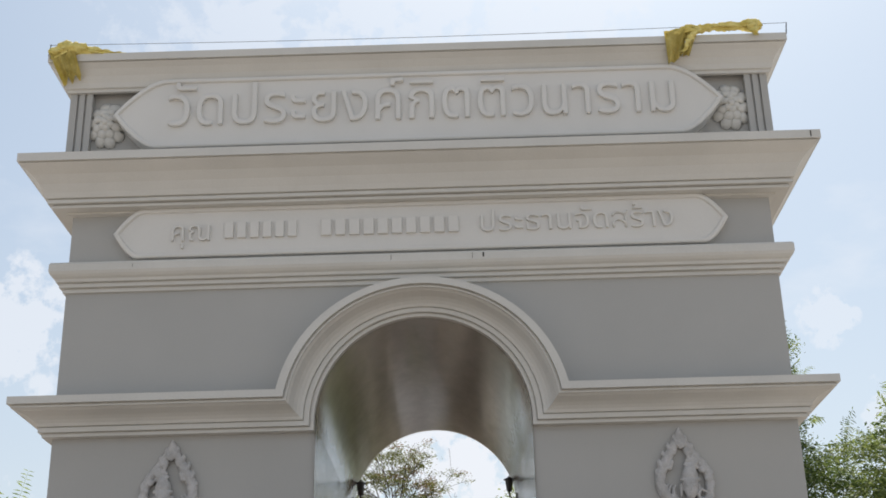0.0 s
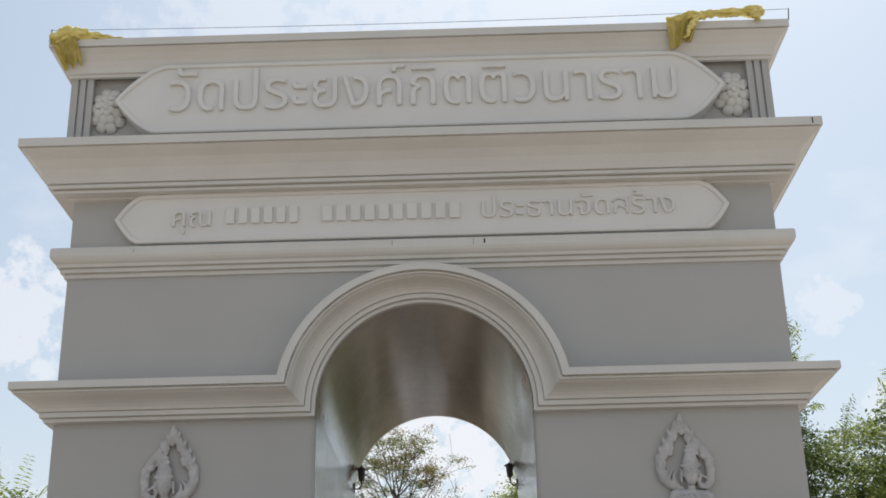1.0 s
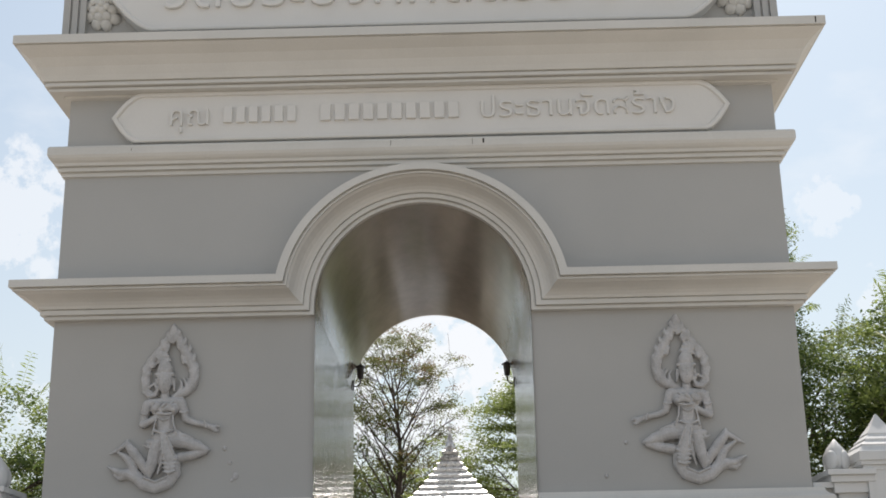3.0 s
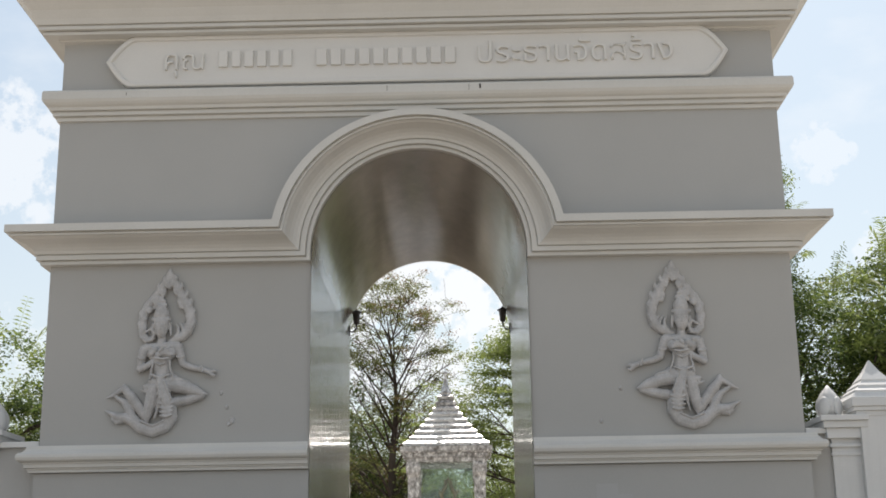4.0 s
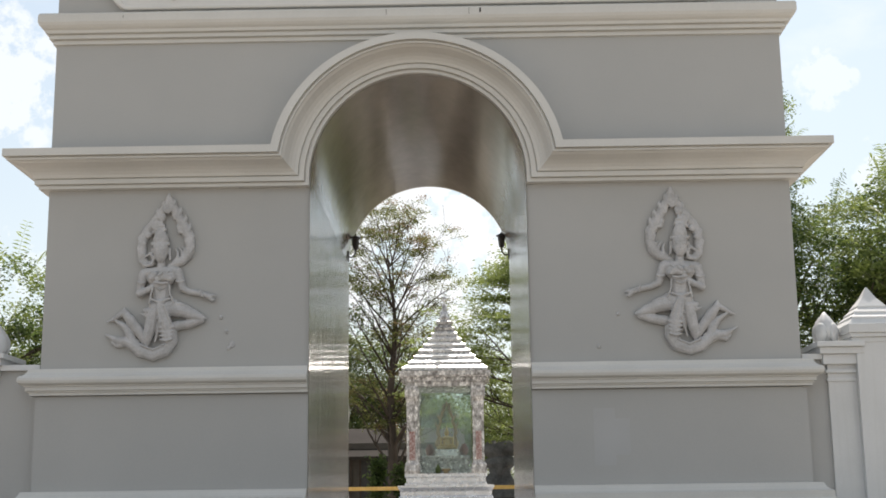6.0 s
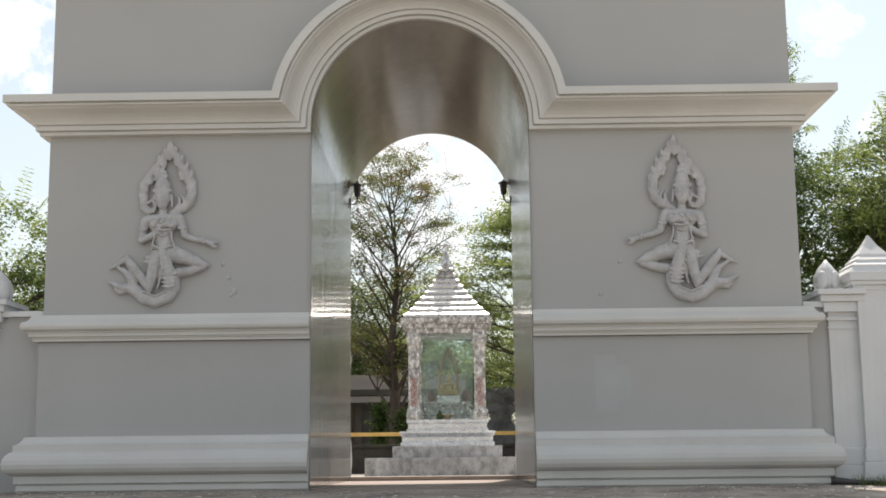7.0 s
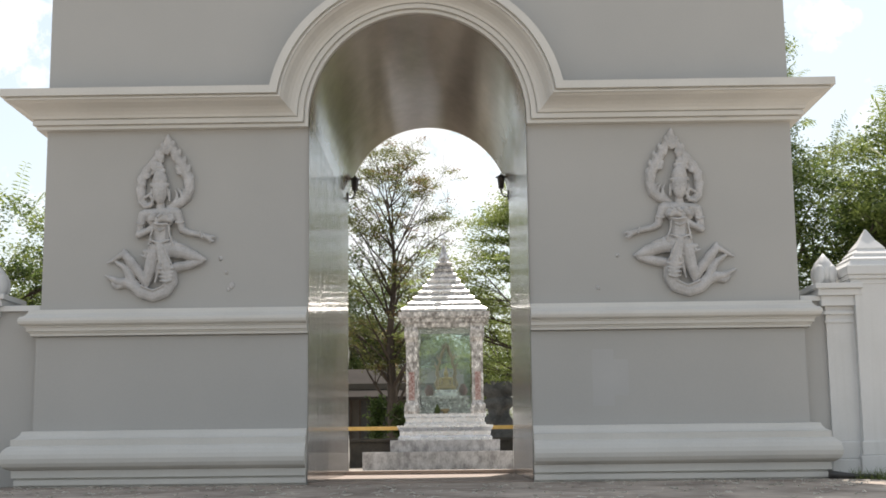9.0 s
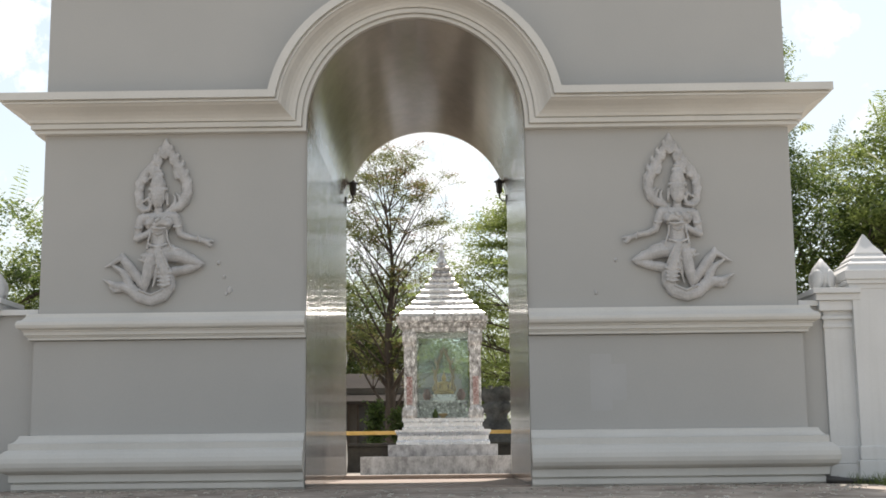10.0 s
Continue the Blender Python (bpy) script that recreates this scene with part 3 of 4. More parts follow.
for sx in (-1, 1):
    for sy in (-1, 1):
        bm = bmesh.new()
        square_stack(bm, SX + sx * 0.685, SY + sy * 0.685, [(0.15, 1.142), (0.16, 1.2), (0.15, 1.32), (0.115, 1.40), (0.11, 2.0), (0.115, 2.62), (0.145, 2.72), (0.15, 2.86), (0.13, 2.93)])
        pil = part("pillar", bm, M_SILVER, shrine, "silver mosaic pillar")
        part("inlay", boxes((SX + sx * 0.685 - 0.06, SX + sx * 0.685 + 0.06, SY + sy * 0.685 - 0.12, SY + sy * 0.685 + 0.12, 1.42, 2.0)), M_MAROON, pil, "maroon mosaic inlay")
bm = bmesh.new()
square_stack(bm, SX, SY, [(0.70, 2.92), (0.80, 2.93), (0.80, 3.0), (0.86, 3.04), (0.86, 3.09), (0.95, 3.15), (0.95, 3.24), (0.3, 3.25)])
part("eave", bm, M_SILVER, shrine, "carved silvered eave")
zz = 3.25
for h, mat in ((0.90, M_ROOFW), (0.77, M_ROOFW), (0.655, M_ROOFW), (0.555, M_ROOFW), (0.455, M_ROOFW), (0.365, M_ROOFW), (0.285, M_ROOFW), (0.225, M_SILVER), (0.18, M_SILVER)):
    bm = bmesh.new()
    square_stack(bm, SX, SY, [(h - 0.05, zz), (h - 0.02, zz + 0.012), (h - 0.02, zz + 0.04), (h, zz + 0.05), (h, zz + 0.06), (max(h - 0.112, 0.08), zz + 0.132)])
    tier = part("roof_tier", bm, mat, shrine, "white stepped roof tier")
    zz += 0.133
bm = lathe(bmesh.new(), [(0.12, zz - 0.02), (0.135, zz + 0.03), (0.10, zz + 0.06), (0.11, zz + 0.09), (0.075, zz + 0.12), (0.06, zz + 0.20), (0.04, zz + 0.32), (0.022, zz + 0.42), (0.045, zz + 0.46), (0.014, zz + 0.50), (0.012, zz + 0.58), (0.003, zz + 0.66)], (SX, SY, 0), 12)
part("finial", bm, M_SILVER, shrine, "slender silver finial", smooth=True)
for h, z0, z1 in ((0.53, 1.146, 1.19), (0.49, 1.19, 1.24), (0.53, 1.24, 1.28), (0.46, 1.28, 1.36), (0.50, 1.36, 1.40), (0.44, 1.40, 1.46), (0.50, 1.46, 1.52)):
    part("altar_tier", boxes((SX - h, SX + h, SY - h, SY + h, z0, z1), bevel=0.01), M_SILVER, shrine)
glass = part("glass_pane", boxes((SX - 0.54, SX + 0.54, SY - 0.60, SY - 0.592, 1.16, 2.92)), M_GLASS, shrine, "greenish glass front")
glass.visible_shadow = False
glass = part("glass_pane", boxes((SX - 0.54, SX + 0.54, SY + 0.592, SY + 0.60, 1.16, 2.92)), M_GLASS, shrine, "greenish glass back")
glass.visible_shadow = False
bm = bmesh.new()
for x, y, z, rx, ry, rz in ((0, -0.04, 1.70, 0.20, 0.13, 0.045), (-0.15, -0.06, 1.70, 0.07, 0.07, 0.045), (0.15, -0.06, 1.70, 0.07, 0.07, 0.045), (0, 0, 1.80, 0.085, 0.065, 0.12), (0, 0, 1.90, 0.125, 0.06, 0.045), (-0.125, -0.01, 1.84, 0.03, 0.04, 0.09), (0.125, -0.01, 1.84, 0.03, 0.04, 0.09),
                            (-0.10, -0.06, 1.755, 0.07, 0.05, 0.028), (0.10, -0.06, 1.755, 0.07, 0.05, 0.028), (0, 0, 1.95, 0.032, 0.03, 0.04), (0, -0.01, 2.01, 0.05, 0.048, 0.06), (0, 0, 2.07, 0.03, 0.03, 0.035), (0, 0, 2.12, 0.012, 0.012, 0.05)):
    bmesh.ops.create_uvsphere(bm, u_segments=14, v_segments=9, radius=1, matrix=Matrix.Translation((SX + 0.02 + x, SY + y, z)) @ Matrix.Diagonal((rx, ry, rz, 1)))
part("throne", boxes((SX - 0.22, SX + 0.26, SY - 0.2, SY + 0.22, 1.52, 1.575), (SX - 0.19, SX + 0.23, SY - 0.18, SY + 0.2, 1.575, 1.62), (SX - 0.22, SX + 0.26, SY - 0.2, SY + 0.22, 1.62, 1.66), bevel=0.008), M_ROOFW, shrine, "small white throne")
for x in (-0.34, 0.38):
    vase = finish("vase", lathe(bmesh.new(), [(0.05, 1.521), (0.06, 1.54), (0.095, 1.62), (0.09, 1.69), (0.05, 1.74), (0.065, 1.77), (0.01, 1.771)], (SX + x, SY - 0.1, 0), 14), M_BROWN, True)
    tagged(vase, "small round reddish-brown vase beside the gilded statue", "vase", "vases in the shrine")
st = finish("statue", bm, M_GOLD, True)
tagged(st, "small seated gilded statue inside the glazed shrine", "statue")
half = [(0.16, 1.525), (0.25, 1.60), (0.27, 1.72), (0.22, 1.86), (0.26, 1.95), (0.24, 2.08), (0.17, 2.20), (0.19, 2.28), (0.13, 2.40), (0.07, 2.52), (0.0, 2.68)]
flame = [(a * 0.86, 1.662 + (c - 1.525) * 0.88) for a, c in half]
bm = bmesh.new()
rim = [(-a, c) for a, c in flame] + [(a, c) for a, c in flame[-2::-1]]
tube(bm, [(SX + 0.02 + 0.88 * x, SY + 0.19, z) for x, z in rim], [0.034] * len(rim), 8)
for x, z in rim[1:-1:2]:
    tube(bm, [(SX + 0.02 + 0.9 * x, SY + 0.19, z), (SX + 0.02 + 1.12 * x, SY + 0.19, z + 0.05), (SX + 0.02 + 1.14 * x, SY + 0.19, z + 0.13)], [0.03, 0.022, 0.004], 6)
part("aureole", bm, M_GOLD_B, shrine, "open gilded flame-shaped frame", True)

pot = finish("incense_pot", lathe(bmesh.new(), [(0.05, 1.146), (0.055, 1.16), (0.04, 1.175), (0.085, 1.20), (0.10, 1.235), (0.09, 1.24), (0.02, 1.225)], (SX + 0.0, SY - 0.72, 0), 14), M_GOLD_B, True)
tagged(pot, "small dull gilded incense pot on the shrine ledge", "pot")
bm = lathe(bmesh.new(), [(0.045, 1.146), (0.06, 1.19), (0.055, 1.25), (0.03, 1.29), (0.012, 1.34)], (SX - 0.16, SY - 0.72, 0), 12)
tagged(finish("offering_cone", bm, M_LEAF_D, True), "small dark green folded leaf offering on the shrine ledge", "offering")

# ---------- things beyond ----------
rail = thing("barrier_rail", (0, 16, 0), "yellow painted horizontal rail on short dark posts", "rail")
part("bar", boxes((-5.5, 5.5, 16.0, 16.09, 0.89, 0.98), bevel=0.01), M_YELLOW, rail, "yellow bar")
for k in range(8):
    part("post", boxes((-5.3 + 1.5 * k, -5.22 + 1.5 * k, 16.09, 16.17, 0.0, 0.98)), M_DARK, rail)
bed = finish("planter_wall", boxes((-6, 6, 16.6, 16.9, 0, 0.62), (-6, 6, 16.55, 16.95, 0.62, 0.70), bevel=0.02), M_SOIL)
tagged(bed, "low dark brown planter wall behind the rail", "wall", kind="structure")

bm = lathe(bmesh.new(), [(0.34, 0.0), (0.36, 0.10), (0.34, 0.85), (0.30, 0.92), (0.26, 1.0), (0.27, 1.15), (0.20, 1.28), (0.22, 1.42), (0.30, 1.52), (0.28, 1.64), (0.20, 1.72), (0.26, 1.82), (0.31, 1.92), (0.30, 2.02), (0.22, 2.12), (0.08, 2.18), (0.01, 2.19)], (1.46, 18.0, 0), 24, squash=(1.35, 1.0))
bmesh.ops.subdivide_edges(bm, edges=bm.edges, cuts=1, use_grid_fill=True)
for v in bm.verts:
    v.co += 0.07 * Vector(noise.noise_vector(v.co * 4.0)) + 0.03 * Vector(noise.noise_vector(v.co * 11.0))
tagged(finish("stone_sculpture", bm, M_ROCK, True), "dark grey weathered stone sculpture beyond the shrine", "sculpture")

house = thing("house", (-4.3, 25, 0), "low house with a grey-brown roof and dark openings", "house")
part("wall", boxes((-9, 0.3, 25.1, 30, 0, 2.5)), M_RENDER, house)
bm = bmesh.new()
sweep(bm, [[(-9.5, y, z), (0.6, y, z)] for y, z in ((24.3, 1.96), (24.3, 2.06), (27.5, 3.1), (30.7, 2.18), (30.7, 2.08))])
part("roof", bm, M_ROOFT, house, "grey-brown sheet roof, tree shade put into its dark colour")
for x in (-8.6, -7.1, -5.6, -4.1, -2.6, -1.1):
    win = part("window", boxes((x, x + 1.15, 25.03, 25.14, 0.75, 1.98)), M_DARK, house, "dark window opening")
    part("window_frame", boxes((x - 0.06, x, 25.0, 25.14, 0.69, 2.04), (x + 1.15, x + 1.21, 25.0, 25.14, 0.69, 2.04), (x, x + 1.15, 25.0, 25.14, 1.98, 2.04), (x, x + 1.15, 25.0, 25.14, 0.69, 0.75)), M_BARK, win)


# ---------- trees ----------
def leaves(parent, name, spots, size, per, spread, material, flat=0.5, seed=1, label=""):
    """Many small pointed leaves round the given spots, in one mesh."""
    rng = np.random.default_rng(seed)
    spots = np.asarray(spots, float)
    n = len(spots) * per
    c = np.repeat(spots, per, axis=0) + rng.normal(0, 1, (n, 3)) * np.asarray(spread)
    a = rng.normal(0, 1, (n, 3)) * np.array([1, 1, flat])
    a /= np.linalg.norm(a, axis=1)[:, None]
    up = rng.normal(0, 1, (n, 3)) * 0.6 + np.array([0, 0, 1.0])
    b = np.cross(a, up)
    b /= np.linalg.norm(b, axis=1)[:, None] + 1e-9
    u = np.cross(b, a)
    ln = size * rng.uniform(0.6, 1.3, n)[:, None]
    v = np.empty((n, 4, 3))
    v[:, 0], v[:, 2] = c - a * ln * 0.5, c + a * ln * 0.5 - u * ln * 0.12
    v[:, 1], v[:, 3] = c + b * ln * 0.24 + u * ln * 0.07, c - b * ln * 0.24 + u * ln * 0.07
    me = bpy.data.meshes.new(name)
    me.vertices.add(4 * n)
    me.vertices.foreach_set("co", v.ravel())
    me.loops.add(4 * n)
    me.loops.foreach_set("vertex_index", np.arange(4 * n, dtype=np.int32))
    me.polygons.add(n)
    me.polygons.foreach_set("loop_start", np.arange(0, 4 * n, 4, dtype=np.int32))
    me.update(calc_edges=True)
    me.materials.append(material)
    ob = new(name, me)
    ob.parent = parent
    ob.matrix_parent_inverse = parent.matrix_basis.inverted()
    return tagged(ob, label) if label else ob


for x, top, k in ((-1.80, 1.9, 3), (-1.14, 1.75, 4)):
    shrub = thing("shrub", (x, 20.5, 0), "small dark green shrub standing before the low house", "shrub", "shrubs before the house")
    part("stem", tube(bmesh.new(), [(x, 20.5, 0), (x + 0.03, 20.5, 0.8), (x, 20.5, top - 0.2)], [0.04, 0.03, 0.012], 7), M_BARK, shrub)
    leaves(shrub, "foliage", [(x, 20.5, z) for z in np.linspace(0.75, top - 0.15, 10)], 0.16, 60, (0.13, 0.13, 0.08), M_LEAF_D, 0.8, k)


def grow(bm, rng, start, way, length, radius, level, ends, lift=0.12, wander=0.16, kids=4, min_len=0.35):
    """A limb that forks into smaller ones; the twigs' places go to ends."""
    pts, rad = [Vector(start)], [radius]
    p, w = Vector(start), Vector(way).normalized()
    steps = 5
    for k in range(steps):
        w = (w + Vector(rng.normal(0, wander, 3)) + Vector((0, 0, lift * 0.3))).normalized()
        p = p + w * (length / steps)
        pts.append(p.copy())
        rad.append(radius * (1 - 0.8 * (k + 1) / steps))
    tube(bm, pts, [max(r, 0.006) for r in rad], 6 if level > 1 else 4)
    if level == 0 or length < min_len:
        ends.extend([pts[-1], pts[-2], pts[-3]])
        return
    for k in range(kids):
        i = 2 + (k * 3) // max(kids, 1) if kids > 1 else 3
        i = min(i, steps)
        side = Vector(rng.normal(0, 1, 3))
        side = (side - side.dot(w) * w).normalized()
        side.z *= 0.45
        grow(bm, rng, pts[i], w * 0.75 + side * 0.75, length * rng.uniform(0.42, 0.62), rad[i] * 0.65, level - 1, ends, lift, wander, kids, min_len)
    ends.append(pts[-1])


def layered_tree(at, height, trunk_r, seed, first=0.25, reach=2.6, tiers=9, arms=5, level=1, per=16, size=0.16, spread=(0.26, 0.26, 0.10), rise=0.7, mats=((M_LEAF_Y, 1.0),), label="", kids=4, bare=0.0, taper=0.72):
    """A tree with a straight trunk and tiers of rising arms."""
    rng = np.random.default_rng(seed)
    tree = thing("tree", at, label, "tree")
    trunk = bmesh.new()
    pts = [Vector(at) + Vector((0.08 * math.sin(0.9 * k) * k / 8, 0.06 * math.cos(1.3 * k) * k / 8, height * k / 12)) for k in range(13)]
    tube(trunk, pts, [trunk_r * (1.15 - 1.08 * k / 12) + 0.012 for k in range(13)], 10)
    part("trunk", trunk, M_BARK, tree, "straight grey-brown trunk", True)
    ends = []
    for k in range(tiers):
        u = first + (0.97 - first) * k / (tiers - 1)
        base = pts[0].lerp(pts[-1], u)
        base.x, base.y = pts[min(int(u * 12), 12)].x, pts[min(int(u * 12), 12)].y
        ln = reach * (1 - taper * ((k / (tiers - 1)) ** 1.4)) * rng.uniform(0.8, 1.15)
        for j in range(arms):
            a = 2 * math.pi * (j + 0.37 * k) / arms + rng.uniform(-0.3, 0.3)
            limbs = bmesh.new()
            grow(limbs, rng, base, (math.cos(a), math.sin(a), rise * rng.uniform(0.6, 1.3)), ln * rng.uniform(0.75, 1.15), trunk_r * (0.36 - 0.2 * k / tiers), level, ends, 0.05, 0.07, kids)
            part("limb", limbs, M_BARK, tree, "", True)
    ends = [e for e in ends if rng.random() > bare]
    rng.shuffle(ends)
    i = 0
    for m, share in mats:
        n = int(len(ends) * share)
        leaves(tree, "crown", [tuple(e) for e in ends[i:i + n]], size, per, spread, m, 0.35, seed + 7)
        i += n
    return tree


def bushy_tree(at, height, trunk_r, seed, crown, per=60, clumps=90, size=0.2, clump=0.55, mats=((M_LEAF_D, 0.6), (M_LEAF_G, 0.4)), label=""):
    """A tree with forking limbs and a dense crown of clumps; crown: its half sizes and the height of its middle."""
    rng = np.random.default_rng(seed)
    tree = thing("tree", at, label, "tree")
    cx, cy, cz, mid = crown
    trunk = tube(bmesh.new(), [Vector(at) + Vector((0.1 * math.sin(k), 0.1 * math.cos(k), mid * 0.85 * k / 6)) for k in range(7)], [trunk_r * (1.2 - 0.11 * k) for k in range(7)], 10)
    part("trunk", trunk, M_BARK, tree, "", True)
    ends = []
    for k in range(9):
        a = 2 * math.pi * k / 9 + rng.uniform(-0.3, 0.3)
        limbs = bmesh.new()
        grow(limbs, rng, Vector(at) + Vector((0, 0, mid * rng.uniform(0.45, 0.85))), (math.cos(a), math.sin(a), rng.uniform(0.4, 1.4)), 0.85 * max(cx, cz) * rng.uniform(0.7, 1.1), trunk_r * 0.5, 2, ends, 0.1, 0.18, 3)
        part("limb", limbs, M_BARK, tree, "", True)
    spots = []
    while len(spots) < clumps:
        v = rng.normal(0, 1, 3)
        v = v / np.linalg.norm(v) * rng.uniform(0.45, 1.0) ** 0.6
        lump = 1 + 0.28 * noise.noise(Vector(v * 2.3) + Vector((seed, 0, 0)))
        spots.append((at[0] + v[0] * cx * lump, at[1] + v[1] * cy * lump, at[2] + mid + v[2] * cz * lump))
    spots += [tuple(e) for e in ends[::3]]
    rng.shuffle(spots)
    i = 0
    for m, share in mats:
        n = int(len(spots) * share)
        leaves(tree, "crown", spots[i:i + n], size, per, (clump, clump, clump * 0.55), m, 0.5, seed + 3)
        i += n
    return tree


def sprays(tree, count, crown, length, leaf, material, seed):
    """Feathery shoots that arch out of a crown, with drooping leaflets in two rows."""
    rng = np.random.default_rng(seed)
    at, (cx, cy, cz, mid) = np.array(tree.location), crown
    v = []
    for _ in range(count):
        d = rng.normal(0, 1, 3)
        d[1] = -abs(d[1]) * 0.8
        d[2] = d[2] * 0.8 + 0.35
        d /= np.linalg.norm(d)
        p = at + np.array([0, 0, mid]) + d * (cx, cy, cz) * rng.uniform(0.55, 0.95)
        way = d * (1, 1, 0.5) + np.array([0, 0, 0.75])
        way /= np.linalg.norm(way)
        ln, steps = length * rng.uniform(0.6, 1.25), 13
        side = np.cross(way, (0, 0, 1.0)) + rng.normal(0, 0.25, 3)
        side /= np.linalg.norm(side)
        for k in range(steps):
            q = p + way * ln / steps
            way = way + np.array([0, 0, -0.085]) + d * 0.03
            way /= np.linalg.norm(way)
            v.append((p - side * 0.006, p + side * 0.006, q + side * 0.004, q - side * 0.004))
            big = leaf * (1.1 - 0.5 * abs(k / steps - 0.4)) * rng.uniform(0.8, 1.2)
            for s in (-1, 1):
                out = side * s * 0.75 + way * 0.55 + np.array([0, 0, -0.45]) + rng.normal(0, 0.12, 3)
                out /= np.linalg.norm(out)
                wide = np.cross(out, np.cross(side * s, way)) * 0.22 * big + way * 0.13 * big
                v.append((q, q + out * big * 0.45 + wide, q + out * big - np.array([0, 0, 0.12 * big]), q + out * big * 0.45 - wide))
            p = q
    me = bpy.data.meshes.new("spray")
    me.from_pydata([tuple(c) for f in v for c in f], [], [tuple(range(4 * k, 4 * k + 4)) for k in range(len(v))])
    me.materials.append(material)
    ob = new("crown_spray", me)
    ob.parent = tree
    ob.matrix_parent_inverse = tree.matrix_basis.inverted()
    tagged(ob, "feathery shoots with drooping leaflets", kind="stuff")


layered_tree((-1.47, 22, 0), 7.7, 0.15, 3, 0.20, 2.7, 10, 4, 2, 40, 0.075, (0.13, 0.13, 0.05), 1.5, ((M_LEAF_Y, 0.84), (M_LEAF_B, 0.14)), "slender half-bare layered tree with yellow-green leaves", kids=4, bare=0.62, taper=0.28)
layered_tree((2.55, 17, 0), 6.7, 0.12, 8, 0.30, 2.8, 8, 6, 1, 85, 0.085, (0.28, 0.28, 0.02), 0.30, ((M_LEAF_G, 1.0),), "layered tree with flat tiers of fresh green leaves", kids=5)
bushy_tree((-3.6, 33, 0), 8, 0.2, 21, (2.6, 2.0, 2.6, 4.6), 130, 320, 0.11, 0.32, ((M_LEAF_Y, 0.35), (M_LEAF_D, 0.65)), label="broad olive green tree behind the shrine garden")
bushy_tree((-0.6, 33, 0), 5, 0.2, 23, (2.6, 2.0, 1.6, 2.9), 130, 100, 0.11, 0.42, ((M_LEAF_D, 0.7), (M_LEAF_Y, 0.3)), label="low dark olive tree behind the shrine garden")
bushy_tree((3.2, 31, 0), 6, 0.2, 22, (3.0, 2.5, 1.9, 3.0), 130, 120, 0.11, 0.42, ((M_LEAF_G, 0.6), (M_LEAF_D, 0.4)), label="broad green tree behind the shrine garden")
sprays(bushy_tree((12.0, 24.5, 0), 12, 0.25, 31, (2.6, 2.4, 4.3, 5.8), 80, 190, 0.15, 0.30, ((M_LEAF_D, 0.6), (M_LEAF_G, 0.4)), label="tall dense dark green tree beyond the boundary wall"), 70, (2.6, 2.4, 4.3, 5.8), 1.1, 0.26, M_LEAF_D, 31)
sprays(bushy_tree((13.4, 22, 0), 10, 0.16, 32, (1.5, 1.5, 2.3, 8.0), 80, 60, 0.15, 0.27, ((M_LEAF_G, 0.85), (M_LEAF_D, 0.15)), label="feathery green tree beyond the boundary wall"), 55, (1.5, 1.5, 2.3, 8.0), 1.1, 0.26, M_LEAF_G, 32)
sprays(bushy_tree((15.2, 24, 0), 10, 0.16, 36, (1.7, 1.6, 3.2, 7.4), 80, 85, 0.15, 0.28, ((M_LEAF_G, 0.7), (M_LEAF_D, 0.3)), label="green tree further along the boundary wall"), 60, (1.7, 1.6, 3.2, 7.4), 1.1, 0.26, M_LEAF_G, 36)
sprays(bushy_tree((10.95, 26, 0), 14, 0.2, 33, (0.85, 1.0, 3.7, 10.3), 150, 90, 0.105, 0.24, ((M_LEAF_D, 0.7), (M_LEAF_G, 0.3)), label="tall narrow green tree behind the gate"), 16, (0.85, 1.0, 3.7, 10.3), 0.7, 0.26, M_LEAF_G, 33)
sprays(bushy_tree((-13.9, 25, 0), 9, 0.18, 34, (2.3, 2.0, 2.7, 6.1), 80, 95, 0.15, 0.27, ((M_LEAF_G, 0.4), (M_LEAF_D, 0.6)), label="leafy green tree beyond the boundary wall"), 46, (2.3, 2.0, 2.7, 6.1), 1.5, 0.26, M_LEAF_G, 34)
# two added trees, hidden by the gate, keep bright sky off the glossy jambs
bushy_tree((6.9, 26, 0), 13, 0.25, 41, (2.6, 2.2, 5.2, 7.0), 110, 190, 0.13, 0.40, ((M_LEAF_G, 0.5), (M_LEAF_D, 0.5)), label="tall green tree, added unseen to darken the passage wall reflections")
bushy_tree((-7.4, 23, 0), 13, 0.25, 42, (2.4, 2.2, 5.2, 7.0), 110, 190, 0.13, 0.40, ((M_LEAF_Y, 0.4), (M_LEAF_D, 0.6)), label="tall olive tree, added unseen to darken the passage wall reflections")

# ---------- lanterns on the passage walls ----------
for s in (-1, 1):
    lamp = thing("wall_lantern", (s * 1.295, 5.2, 4.6), "small dark metal wall lantern on the passage wall", "lantern", "passage lanterns")
    lx = s * 1.18
    part("bracket", tube(bmesh.new(), [(s * 1.297, 5.2, 4.42), (s * 1.24, 5.2, 4.40), (lx, 5.2, 4.46), (lx, 5.2, 4.535)], [0.014] * 4, 6), M_DARK, lamp)
    part("backplate", boxes((min(s * 1.297, s * 1.28), max(s * 1.297, s * 1.28), 5.16, 5.24, 4.34, 4.50), bevel=0.004), M_DARK, lamp)
    part("cage", lathe(bmesh.new(), [(0.035, 4.53), (0.045, 4.55), (0.06, 4.70), (0.064, 4.711)], (lx, 5.2, 0), 6), M_DARK, lamp)
    part("roof", lathe(bmesh.new(), [(0.09, 4.712), (0.085, 4.728), (0.035, 4.755), (0.01, 4.77), (0.01, 4.785)], (lx, 5.2, 0), 6), M_DARK, lamp)


